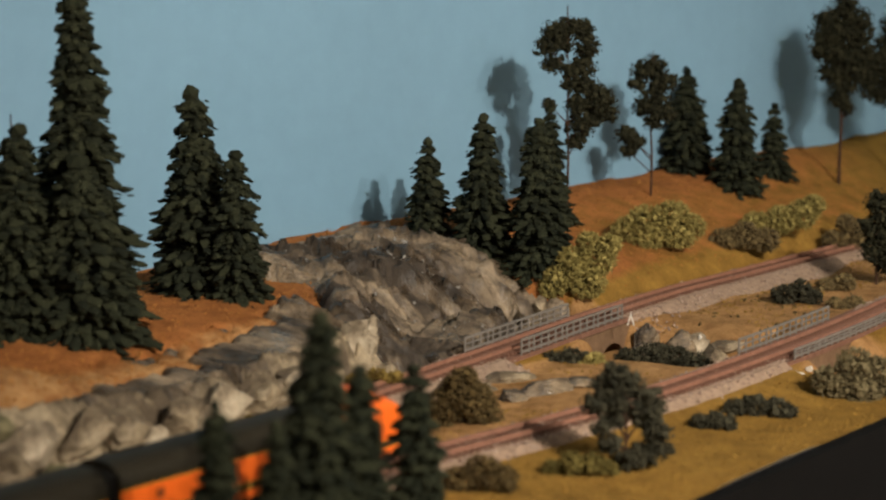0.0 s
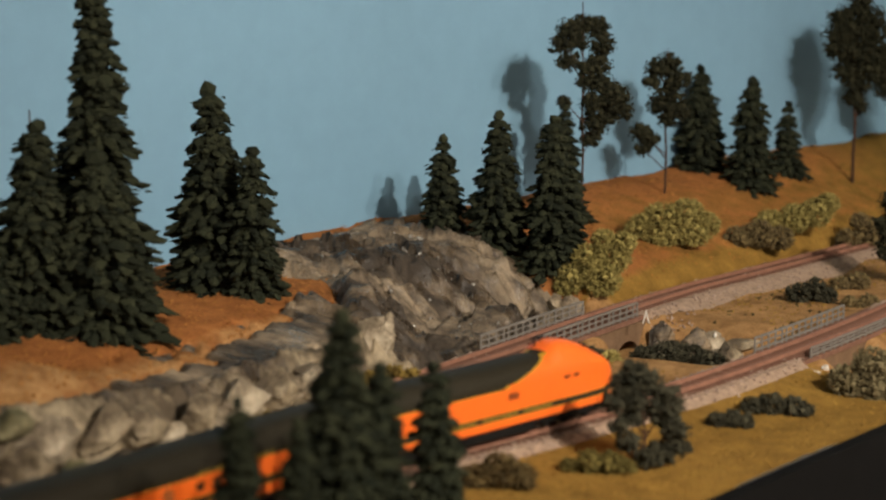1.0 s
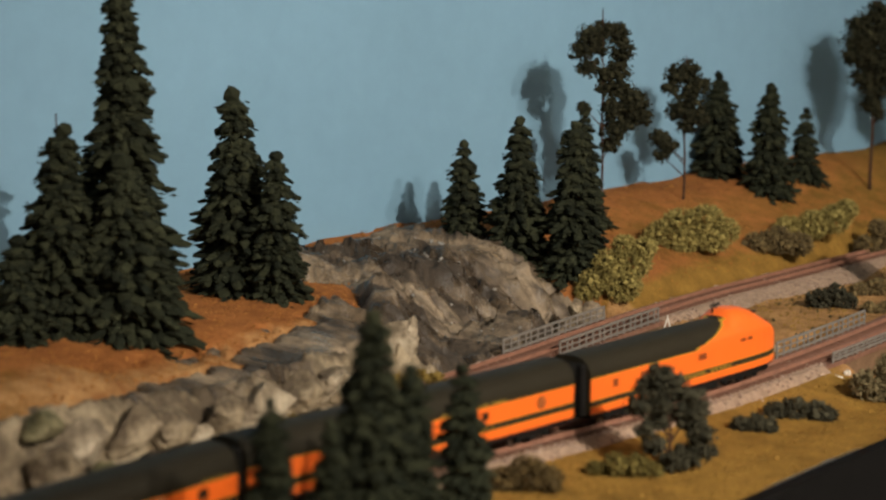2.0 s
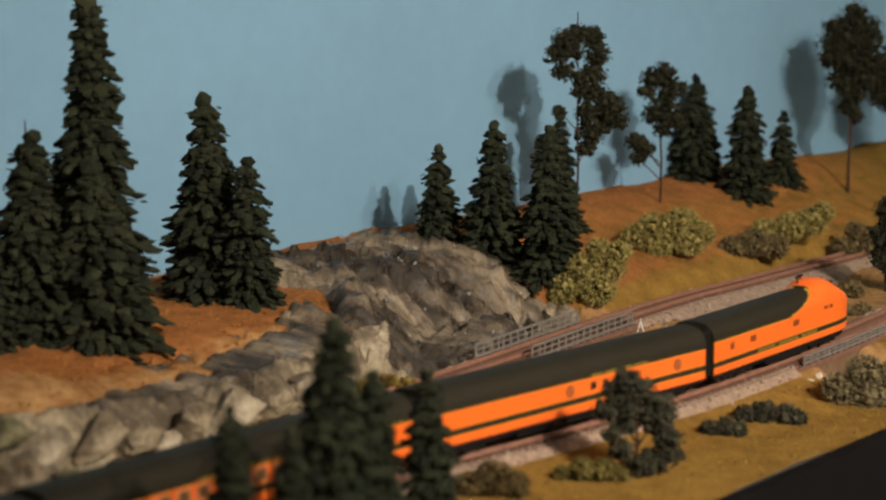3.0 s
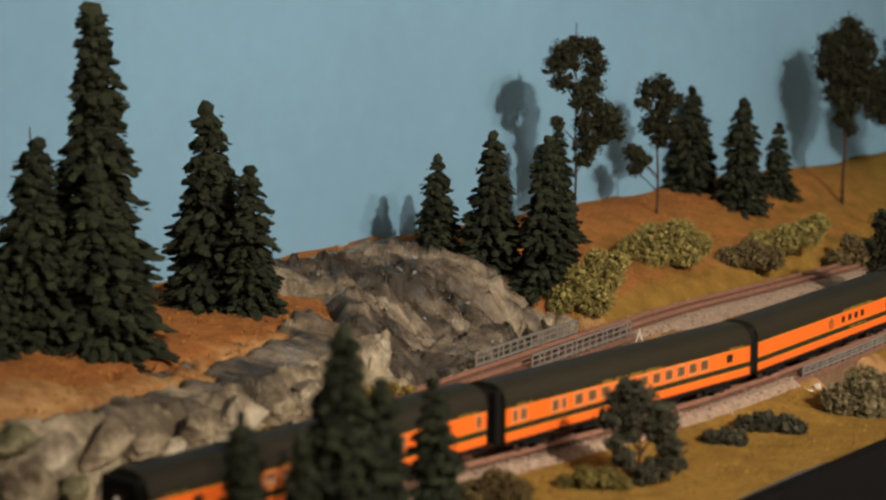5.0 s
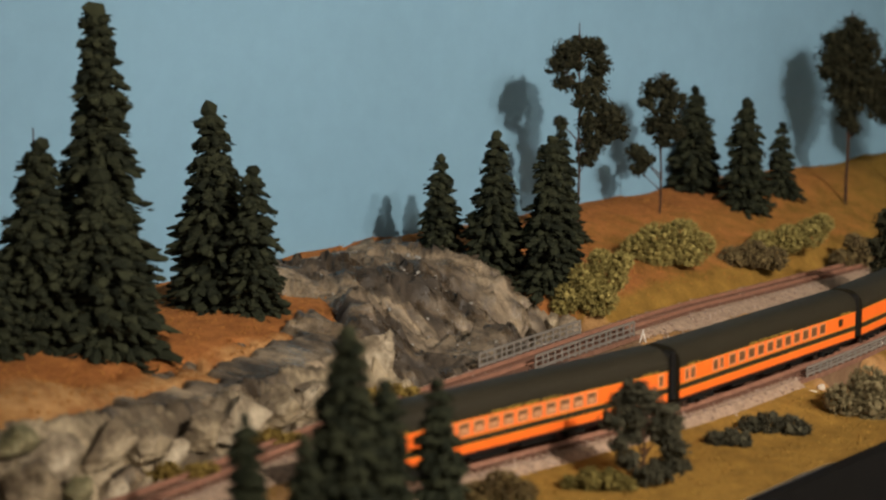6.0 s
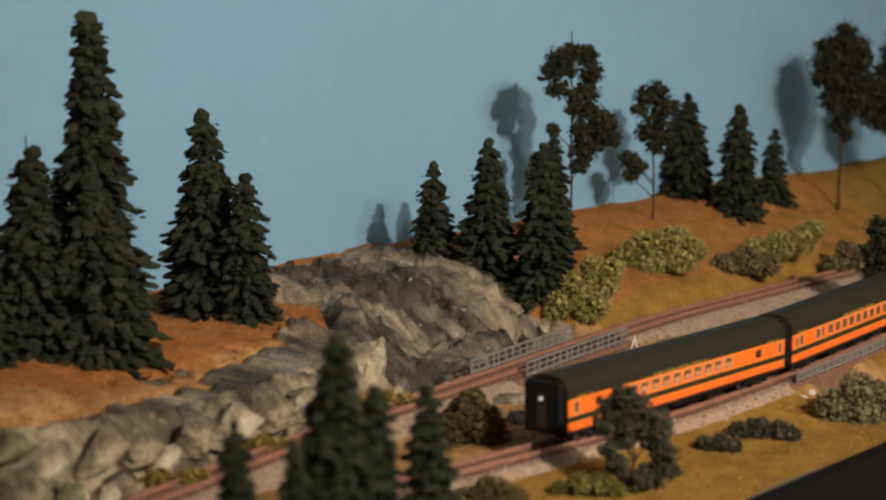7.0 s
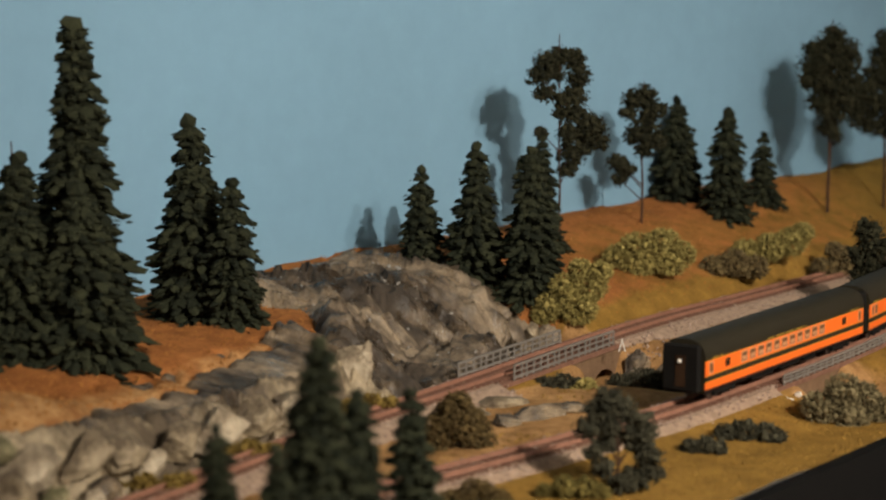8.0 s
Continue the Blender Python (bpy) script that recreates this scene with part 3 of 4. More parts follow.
def railway(path, label, gaps, seed, shoulder=0.038):
    """Rails, ties and ballast; gaps are stretches carried on a bridge, with no ballast."""
    top = thing("track", label, "railway track")
    for side in (-1, 1):
        bm = bmesh.new()
        u = side * 0.0083
        sweep(bm, path, [(u - 0.0011, -0.0028), (u + 0.0011, -0.0028), (u + 0.0007, -0.0016), (u + 0.0007, 0), (u - 0.0007, 0), (u - 0.0007, -0.0016)])
        part("rail", bm, RUSTRAIL, top, "rust-brown rail")
    bm = bmesh.new()
    box(bm, -0.0014, 0.0014, -0.0155, 0.0155, -0.0052, -0.0028, 0.0004)
    tie = part("tie", bm, TIEWOOD, top)
    d = way(path)
    rng = random.Random(seed)
    count = int((len(path) - 1) * 0.004 / 0.0066)
    for k in range(count):
        s = k * 0.0066 / 0.004
        i, f = int(s), s - int(s)
        if i + 1 >= len(path) or k > 290:
            break
        p, t = path[i] * (1 - f) + path[i + 1] * f, d[i]
        m = Matrix.Translation((p[0], p[1], rng.uniform(-0.0003, 0.0002))) @ Matrix.Rotation(math.atan2(t[1], t[0]) + rng.uniform(-0.03, 0.03), 4, "Z")
        if k == 0:
            tie.matrix_basis = m
        else:
            o = new("tie", tie.data)
            o.parent, o.matrix_basis = top, m
    # ballast bed between the bridges
    last = 0
    for g0, g1 in (*gaps, (9, 9)):
        a, b = int(last / 0.004), min(len(path), int(g0 / 0.004))
        if b - a > 3:
            bm = bmesh.new()
            sec = lambda i, far=last > 0: [(-0.030 - (shoulder - 0.030) * (float(ss(0, 0.10, i * 0.004)) if far else 1) - 0.003 * float(vnoise(np.array([i * 0.31]), np.array([seed * 3.7]))[0]), -0.017), (-0.021, -0.0045), (-0.014, -0.0040), (0.014, -0.0040), (0.021, -0.0045), (0.034, -0.016)]
            sweep(bm, path[a:b], sec)
            ob = part("ballast", bm, BALLAST, top, "pinkish grey ballast bed")
        last = g1
    stones = Clumps(seed)
    for _ in range(5200):
        i = rng.randrange(len(path))
        s = i * 0.004
        if any(g0 < s < g1 for g0, g1 in gaps):
            continue
        u = (rng.uniform(-shoulder + 0.002, -0.010) if rng.random() < 0.55 else rng.uniform(0.010, 0.034)) if rng.random() < 0.8 else rng.uniform(-0.012, 0.012)
        z = -0.0043 - max(0, abs(u) - 0.021) * (0.0125 / (shoulder - 0.021) if u < 0 else 0.85)
        n = (-d[i][1], d[i][0])
        stones.lump((path[i][0] + n[0] * u + rng.uniform(-0.002, 0.002), path[i][1] + n[1] * u, z), rng.uniform(0.0008, 0.0017), 0.3, OCTA)
    tagged(child("loose_ballast", stones.mesh("loose_ballast", STONES), top, "loose pink and grey ballast stones"), kind="stuff")
    return top


railway(FRONT, "near curved model railway track with rust-brown rails", ((1.09, 1.32),), 3)
railway(BACK, "far model railway track with rust-brown rails crossing a bridge", ((0.745, 0.952),), 4, 0.054)


def railing(path, s0, s1, u, label, hi=0.0066):
    """A grey lattice hand railing beside a track: top, middle and bottom bars, posts."""
    d = way(path)
    top = thing("bridge_railing", label, "railing", "bridge railings")

    def at(s, z):
        i = min(len(path) - 1, int(s / 0.004))
        return Vector((path[i][0] - d[i][1] * u, path[i][1] + d[i][0] * u, z))

    cut = path[int(s0 / 0.004) : int(s1 / 0.004) + 1]
    for name, z, r in (("top_bar", hi, 0.0008), ("middle_bar", hi / 2 - 0.0015, 0.0005), ("bottom_bar", -0.0030, 0.0008)):
        bm = bmesh.new()
        sweep(bm, cut, [(u - r, z - r), (u + r, z - r), (u + r, z + r), (u - r, z + r)])
        part(name, bm, GREYSTEEL, top)
    n = max(2, round((s1 - s0) / 0.0115))
    for k in range(n + 1):
        s = s0 + (s1 - s0) * k / n
        bm = bmesh.new()
        rod(bm, at(s, -0.0092), at(s, hi + 0.0003), 0.0009, n=5)
        part("post", bm, GREYSTEEL, top)
    return top


railing(BACK, 0.765, 0.944, -0.020, "grey metal railing on the near side of the far bridge")
railing(BACK, 0.750, 0.920, 0.021, "grey metal railing on the rock side of the far bridge")
railing(FRONT, 1.102, 1.32, -0.021, "low grey metal railing on the outer side of the near bridge", 0.0022)
railing(FRONT, 1.095, 1.265, 0.022, "grey metal railing on the inner side of the near bridge")


def bridge(path, s0, s1, label, arch=None):
    """Deck and two side walls; the wall facing out may have a round arch through it."""
    d = way(path)
    i, j = int(s0 / 0.004), int(s1 / 0.004)
    top = thing("bridge", label, "bridge")
    bm = bmesh.new()
    sweep(bm, path[i:j], [(-0.022, -0.0053), (0.024, -0.0053), (0.024, -0.009), (-0.022, -0.009)])
    part("deck", bm, TIEWOOD, top, "red-brown plank deck")
    a, b = Vector((*path[i], 0)), Vector((*path[j], 0))
    length, t = (b - a).length, (b - a).normalized()
    m = Matrix.Translation(a) @ Matrix.Rotation(math.atan2(t.y, t.x), 4, "Z")
    for v0, v1 in ((-0.022, -0.016), (0.016, 0.022)):
        bm = bmesh.new()
        if arch:
            c, r, foot = arch
            ring = [(0, -0.06), (c - r, -0.06), (c - r, foot)] + [(c - r * math.cos(k * math.pi / 12), foot + 0.75 * r * math.sin(k * math.pi / 12)) for k in range(1, 12)] + [(c + r, foot), (c + r, -0.06), (length, -0.06), (length, -0.0092), (0, -0.0092)]
        else:
            ring = [(0, -0.024), (length, -0.024), (length, -0.0092), (0, -0.0092)]
        f = bm.faces.new([bm.verts.new((x, v0, z)) for x, z in ring])
        ext = bmesh.ops.extrude_face_region(bm, geom=[f])
        bmesh.ops.translate(bm, verts=[v for v in ext["geom"] if isinstance(v, bmesh.types.BMVert)], vec=(0, v1 - v0, 0))
        bmesh.ops.recalc_face_normals(bm, faces=bm.faces)
        ob = part("side_wall", bm, BRIDGESTONE, top, "brown stone side wall")
        ob.matrix_basis = m
    return top


bridge(BACK, 0.735, 1.045, "low brown stone bridge with a round arch under the far track", (0.182, 0.0215, -0.0376))
bridge(FRONT, 1.08, 1.34, "brown girder bridge under the near track")


def trestle_mark(x, y, z):
    """A tiny white two-legged marker at the end of the bridge."""
    top = thing("white_marker", "tiny white two-legged marker beside the far bridge", "marker", place=(x, y, z))
    for sgn in (-1, 1):
        bm = bmesh.new()
        rod(bm, (sgn * 0.0026, 0, -0.0075), (0, 0, 0.0015), 0.00055, 0.0005, 6)
        part("leg", bm, WHITE, top)
    bm = bmesh.new()
    rod(bm, (0, 0, 0.0010), (0, 0, 0.0036), 0.0006, 0.0005, 6)
    part("tip", bm, WHITE, top)


trestle_mark(0.1475, 1.696, 0.0062)

# ---- trees ----


def conifer_meshes(seed, height, width, layers, name):
    """A bottle-brush spruce with a blunt tip: trunk, and shelf-like tiers of drooping sausage-shaped boughs."""
    c = Clumps(seed)
    rng = c.rng
    lean, bent = rng.normal(0, 0.012, 2), rng.normal(0, 0.10, 2)
    tuft = 0.0022 + 0.031 * width

    def spine(f):
        z = height * f
        k = max(0.0, f - 0.86) ** 2 * height * 6
        return np.array([lean[0] * z + bent[0] * k, lean[1] * z + bent[1] * k, z])

    swell = 1.0
    for k in range(layers):
        f = (k + 0.25 * rng.random()) / layers
        swell = 0.5 * swell + 0.5 * (0.70 + 0.60 * rng.random())
        r = width * (0.095 + 0.405 * (1 - f) ** 0.84) * swell
        n = max(6, int(15 * (1 - f) + 6))
        core = spine(0.05 + 0.94 * f)
        turn = rng.random() * 6.283
        for j in range(n):
            a = turn + 6.283 * (j + 0.5 * rng.random()) / n
            rr = r * (0.72 + 0.46 * rng.random() ** 1.5)
            droop = -0.10 - 0.34 * rng.random()
            out = np.array([math.cos(a), math.sin(a), droop])
            side = np.array([-math.sin(a), math.cos(a), 0])
            up = np.array([0.15 * math.cos(a), 0.15 * math.sin(a), 1.0])
            for g, fat in ((0.40, 1.1), (0.70, 1.05), (0.96, 0.80)):
                t = tuft * fat * (0.8 + 0.4 * rng.random())
                at = core + out * rr * g + side * rng.normal(0, 0.25) * tuft + np.array([0, 0, -0.16 * rr * g * g])
                c.add(at, np.stack([out * (rr * 0.20 + t * 0.40), side * t * 1.05, up * t * 0.66]), 0.42)
            # needle sprays along the bough and at its frayed end
            for _ in range(9):
                g = 0.35 + 0.78 * rng.random()
                at = core + out * rr * g + side * rng.normal(0, 0.75) * tuft + np.array([0, 0, -0.16 * rr * g * g + rng.normal(0, 0.45) * tuft])
                c.add(at, np.stack([(out + side * rng.normal(0, 0.5)) * tuft * 0.60, side * tuft * 0.24, up * tuft * 0.20]), 0.4, OCTA)
        c.lump(core, r * 0.52, 0.3, None, 0.7)
    c.lump(spine(0.985), width * 0.095, 0.3, None, 1.1)
    bm = bmesh.new()
    rod(bm, (0, 0, -0.012), spine(0.86), height * 0.018, height * 0.005, 7)
    rod(bm, spine(0.86), spine(0.97), height * 0.005, height * 0.003, 7)
    me = bpy.data.meshes.new(name + "_trunk")
    bm.to_mesh(me)
    bm.free()
    me.materials.append(TRUNK)
    crown = c.mesh(name + "_crown", NEEDLE)
    return me, crown


def conifer(place, height, width, seed, label, spike=0.0):
    layers = int(np.clip(height / 0.0072, 10, 34))
    top = thing("conifer", label, "conifer tree", "layout trees", place, seed * 1.7)
    t, c = conifer_meshes(seed, height, width, layers, "conifer")
    child("trunk", t, top, "thin brown trunk")
    child("crown", c, top, "dark green drooping needle boughs")
    if spike:
        bm = bmesh.new()
        rod(bm, (0, 0, height * 0.95), (0.0006, 0, height + spike), 0.0007, 0.0005, 5)
        part("leader", bm, TRUNK, top, "bare leader twig at the tip")
    return top


def ground_z(x, y):
    return float(land([x], [y])[0][0])


DARK = "dark green drooping spruce, "
SPRUCES = [
    # x, y, top height, width, label, bare tip
    (-0.258, 1.481, 0.277, 0.084, "very tall, on the rust turf bluff", 0),
    (-0.299, 1.446, 0.184, 0.074, "with a bare tip, on rust turf", 0.010),
    (-0.252, 1.450, 0.162, 0.086, "broad, at the foot of the tallest spruce", 0),
    (-0.287, 1.486, 0.160, 0.056, "slim, among the tall spruces", 0),
    (-0.322, 1.420, 0.110, 0.066, "at the end of the spruce group", 0),
    (-0.196, 1.628, 0.195, 0.076, "tall with a bent tip, on rust turf", 0),
    (-0.162, 1.607, 0.150, 0.054, "beside a taller spruce on rust turf", 0),
    (-0.019, 1.885, 0.131, 0.050, "small, above the rock slope", 0),
    (0.028, 1.860, 0.155, 0.062, "above the rock slope", 0),
    (0.078, 1.836, 0.154, 0.068, "at the edge of the rock slope", 0),
    (0.095, 2.000, 0.150, 0.044, "slim, behind the rock-edge spruces", 0),
    (0.255, 2.272, 0.168, 0.062, "on the rust turf hill", 0),
    (0.304, 2.232, 0.158, 0.060, "on the rust turf hill", 0),
    (0.354, 2.305, 0.128, 0.044, "small, on the rust turf hill", 0),
    (-0.066, 1.058, 0.125, 0.060, "in front of the near track", 0),
    (-0.046, 1.082, 0.094, 0.042, "shorter, in front of the near track", 0),
    (-0.111, 1.000, 0.093, 0.038, "slim, in front of the near track", 0),
    (-0.084, 1.024, 0.078, 0.032, "small, in front of the near track", 0),
    (-0.017, 1.158, 0.077, 0.042, "beside the near track", 0),
]
for k, (x, y, top, wide, words, tip) in enumerate(SPRUCES):
    z = ground_z(x, y) - 0.002
    conifer((x, y, z), top - z, wide, 20 + k, DARK + words, tip)


def broadleaf(place, height, blobs, seed, label, material=LEAF_OLIVE, radius=0.0013, spike=0.012):
    """A bare thin trunk with limbs to uneven foam clusters; blobs are (side, depth, height, radius) in metres."""
    top = thing("broadleaf_tree", label, "tree", "layout trees", place)
    rng = random.Random(seed)
    bm = bmesh.new()
    prev = Vector((0, 0, -0.012))
    for k in range(1, 7):
        nxt = Vector((rng.uniform(-0.0012, 0.0012), rng.uniform(-0.001, 0.001), height * k / 6))
        rod(bm, prev, nxt, radius * (1.25 - 0.13 * k), radius * (1.12 - 0.13 * k), 7)
        prev = nxt
    if spike:
        rod(bm, prev, prev + Vector((0, 0, spike)), radius * 0.5, radius * 0.35, 5)
    part("trunk", bm, TRUNK, top, "bare brown trunk")
    c = Clumps(seed)
    for x, y, z, r in blobs:
        bm = bmesh.new()
        rod(bm, (0, 0, max(0.01, z - 0.4 * abs(x) - 0.012)), (x, y, z), radius * 0.6, radius * 0.25, 5)
        part("limb", bm, TRUNK, top)
        n = int(110 * (r / 0.012) ** 2) + 18
        for _ in range(n):
            v = Vector((rng.gauss(0, 1), rng.gauss(0, 1), rng.gauss(0, 1))).normalized() * r * rng.uniform(0.15, 1.18)
            c.lump((x + v.x, y + v.y, z + v.z * 0.8), rng.uniform(0.0009, 0.0030), 0.6)
        for _ in range(n * 2):
            v = Vector((rng.gauss(0, 1), rng.gauss(0, 1), rng.gauss(0, 1))).normalized() * r * rng.uniform(0.7, 1.45)
            c.lump((x + v.x, y + v.y, z + v.z * 0.8), rng.uniform(0.0006, 0.0012), 0.5, OCTA)
    child("crown", c.mesh("crown", material), top, "uneven clumps of dark olive foam leaves")
    return top


def grow(x, y, height, blobs, seed, label, **kw):
    z = ground_z(x, y) - 0.002
    return broadleaf((x, y, z), height - z, [(bx, by, bz - z, r) for bx, by, bz, r in blobs], seed, label, **kw)


grow(0.112, 2.005, 0.236, [(-0.013, 0, 0.222, 0.011), (0.000, 0.004, 0.226, 0.010), (0.012, 0.002, 0.224, 0.011), (-0.021, -0.003, 0.208, 0.010), (0.018, 0, 0.208, 0.011), (-0.006, 0.002, 0.210, 0.009), (-0.014, 0.004, 0.192, 0.010), (0.014, 0.002, 0.190, 0.011), (0.002, 0, 0.186, 0.007), (0.016, 0, 0.172, 0.012), (0.030, -0.002, 0.160, 0.012), (0.038, 0, 0.146, 0.009), (0.014, 0, 0.152, 0.013), (0.012, 0.003, 0.132, 0.012), (0.024, 0, 0.140, 0.009), (-0.018, 0, 0.154, 0.006), (0.004, 0, 0.172, 0.009), (0.008, 0, 0.118, 0.008)], 61, "tall bare-trunked tree with dark olive clumped crown on the hill")
grow(0.204, 2.140, 0.184, [(-0.010, 0, 0.176, 0.010), (0.002, 0.003, 0.180, 0.012), (0.010, 0, 0.166, 0.012), (-0.014, 0.002, 0.163, 0.008), (0.004, 0, 0.150, 0.012), (-0.006, 0.004, 0.140, 0.011), (0.010, -0.002, 0.134, 0.012), (0.002, 0, 0.124, 0.008), (-0.026, 0, 0.112, 0.010), (-0.016, 0.002, 0.104, 0.009), (-0.022, 0.002, 0.094, 0.007)], 62, "thin bare-trunked tree with an olive crown on the hill")
grow(0.434, 2.345, 0.240, [(0.002, 0, 0.232, 0.014), (-0.014, 0.003, 0.218, 0.015), (0.013, 0, 0.219, 0.015), (-0.020, 0, 0.200, 0.016), (0.018, 0.004, 0.200, 0.017), (-0.002, 0, 0.205, 0.016), (-0.018, 0, 0.184, 0.015), (0.016, 0, 0.180, 0.017), (-0.002, 0, 0.180, 0.016), (0.013, 0, 0.163, 0.015), (-0.009, 0.003, 0.160, 0.014), (0.003, 0, 0.146, 0.013), (-0.001, 0, 0.130, 0.010), (0.007, 0, 0.120, 0.007)], 63, "tall bare-trunked tree with a full dark olive crown", radius=0.0019)
grow(0.512, 2.415, 0.238, [(0.000, 0, 0.228, 0.013), (-0.004, 0, 0.208, 0.016), (0.012, 0, 0.200, 0.015), (-0.012, 0, 0.188, 0.015), (0.006, 0.002, 0.180, 0.018), (-0.026, 0, 0.170, 0.016), (-0.036, 0, 0.154, 0.014), (-0.014, 0, 0.156, 0.017), (-0.030, 0, 0.138, 0.014), (0.004, 0, 0.152, 0.017), (-0.014, 0, 0.128, 0.014), (0.006, 0, 0.128, 0.015)], 64, "broad dark olive tree beside a taller tree on the hill", radius=0.0017, spike=0)
grow(0.110, 1.286, 0.050, [(-0.006, 0, 0.047, 0.007), (-0.012, 0.002, 0.038, 0.008), (0.002, 0.003, 0.040, 0.008), (-0.018, 0, 0.027, 0.008), (-0.004, 0, 0.030, 0.008), (0.012, 0, 0.031, 0.008), (0.017, 0, 0.024, 0.007), (-0.014, -0.002, 0.013, 0.006), (0.010, 0.003, 0.018, 0.007), (0.019, -0.002, 0.010, 0.008), (-0.010, 0, 0.002, 0.006), (0.020, 0, 0.000, 0.008), (0.004, -0.003, -0.006, 0.009), (0.014, 0, -0.004, 0.008), (-0.006, 0.003, 0.018, 0.006)], 65, "small dark grey-green leafy tree beside the near track", material=BUSH_DARK, radius=0.0011, spike=0)
grow(0.400, 1.955, 0.072, [(0, 0, 0.066, 0.012), (0.008, 0, 0.05, 0.014), (-0.006, 0, 0.042, 0.012), (0.010, 0, 0.03, 0.015), (-0.002, 0, 0.02, 0.012), (0.012, 0, 0.008, 0.013)], 66, "dark brown leafy tree between the tracks", material=LEAF_OLIVE, spike=0)


def bush(x, y, lobes, material, seed, label, fine=0.0022, z=None):
    """A low cluster of foam or lichen lumps on the ground; lobes are (side, depth, up, radius)."""
    z = ground_z(x, y) if z is None else z
    c = Clumps(seed)
    rng = c.rng
    for bx, by, bz, r in lobes:
        for _ in range(int(60 * (r / 0.010) ** 2) + 16):
            v = rng.normal(0, 1, 3)
            v = v / np.linalg.norm(v) * r * (0.45 + 0.58 * rng.random())
            c.lump((bx + v[0], by + v[1], max(-0.002, bz + v[2] * 0.85)), fine * (0.5 + 0.75 * rng.random()), 0.55)
        for _ in range(int(260 * (r / 0.010) ** 2) + 50):
            v = rng.normal(0, 1, 3)
            v /= np.linalg.norm(v)
            go = v + rng.normal(0, 0.55, 3)
            go /= np.linalg.norm(go)
            side = np.cross(go, rng.normal(0, 1, 3))
            side /= np.linalg.norm(side)
            k = fine * (0.6 + 0.7 * rng.random())
            v = v * r * (0.88 + 0.26 * rng.random())
            c.add((bx + v[0], by + v[1], max(-0.001, bz + v[2] * 0.85)), np.stack([go * k, side * k * 0.24, np.cross(go, side) * k * 0.24]), 0.3, OCTA)
    ob = new("bush", c.mesh("bush", material))
    ob.location = (x, y, z)
    return tagged(ob, label, "bush", "layout bushes")


bush(0.116, 1.812, [(-0.020, 0, 0.014, 0.014), (-0.008, 0, 0.030, 0.014), (0.012, 0.004, 0.030, 0.016), (0.002, -0.006, 0.012, 0.016), (-0.026, 0, 0.006, 0.012), (0.022, 0, 0.044, 0.010), (0.004, 0, 0.046, 0.010)], BUSH_YELLOW, 81, "yellow-green foam bush beside the far bridge")
bush(0.190, 1.985, [(-0.022, 0, 0.014, 0.014), (-0.004, 0, 0.022, 0.017), (0.020, 0, 0.026, 0.017), (0.038, 0.003, 0.016, 0.014), (-0.004, -0.006, 0.008, 0.016), (0.026, -0.004, 0.008, 0.015)], BUSH_YELLOW, 82, "wide yellow-green foam bush on the rust hillside")
bush(0.326, 2.110, [(-0.018, 0, 0.012, 0.014), (0.006, 0, 0.016, 0.016), (0.028, 0, 0.022, 0.016), (0.040, 0, 0.032, 0.011)], BUSH_YELLOW, 83, "olive-yellow foam bush above the far track")
bush(0.284, 2.045, [(-0.016, 0, 0.010, 0.013), (0.004, 0, 0.014, 0.015), (0.024, 0, 0.010, 0.013)], BUSH_BROWN, 84, "low brown lichen bush above the far track")
bush(0.292, 1.505, [(-0.016, 0, 0.010, 0.013), (0.002, 0, 0.022, 0.014), (0.016, 0.004, 0.016, 0.014), (0.006, -0.005, 0.004, 0.014), (0.030, 0, 0.008, 0.012), (-0.006, 0, 0.006, 0.012)], BUSH_SAGE, 85, "large sage lichen bush beside the near bridge")
bush(0.345, 1.560, [(0, 0, 0.008, 0.013), (0.018, 0, 0.010, 0.012)], BUSH_BROWN, 86, "brown lichen bush at the near bridge")
bush(0.176, 1.392, [(-0.008, 0, 0.004, 0.006), (0.002, 0, 0.005, 0.0065), (0.011, 0, 0.003, 0.006)], BUSH_DARK, 87, "low dark grey lichen clump on gold turf")
bush(0.214, 1.436, [(-0.016, 0, 0.005, 0.0075), (-0.002, 0, 0.007, 0.0085), (0.012, 0, 0.005, 0.0075), (0.021, 0, 0.003, 0.006)], BUSH_DARK, 88, "wide dark grey lichen clump on gold turf")
bush(0.078, 1.272, [(-0.014, 0, 0.003, 0.006), (-0.002, 0, 0.006, 0.008), (0.012, 0, 0.005, 0.008), (0.020, 0, 0.003, 0.006)], BUSH_OLIVE, 89, "low olive-brown bush at the track edge")
bush(0.008, 1.402, [(-0.008, 0, 0.014, 0.013), (0.008, 0, 0.016, 0.014), (0.002, -0.004, 0.030, 0.010), (0.016, 0, 0.005, 0.012), (-0.012, 0, 0.004, 0.011), (0.0, 0, 0.022, 0.013)], BUSH_UMBER, 90, "round umber-olive bush between the tracks")
bush(0.092, 1.612, [(-0.012, 0, 0.006, 0.009), (0.002, 0, 0.008, 0.010), (0.014, 0, 0.006, 0.008)], BUSH_DARK, 91, "dark lichen bush below the far bridge", z=-0.020)
bush(0.106, 1.600, [(0, 0, 0.004, 0.010), (0.006, 0, 0.012, 0.008)], BUSH_YELLOW, 92, "small yellow-green bush beside the bridge arch", z=-0.024)
bush(0.164, 1.640, [(-0.022, 0, 0.008, 0.012), (-0.004, 0, 0.012, 0.013), (0.014, 0, 0.010, 0.012), (0.030, 0, 0.006, 0.011)], BUSH_DARK, 93, "long dark lichen thicket in the gully", z=-0.028)
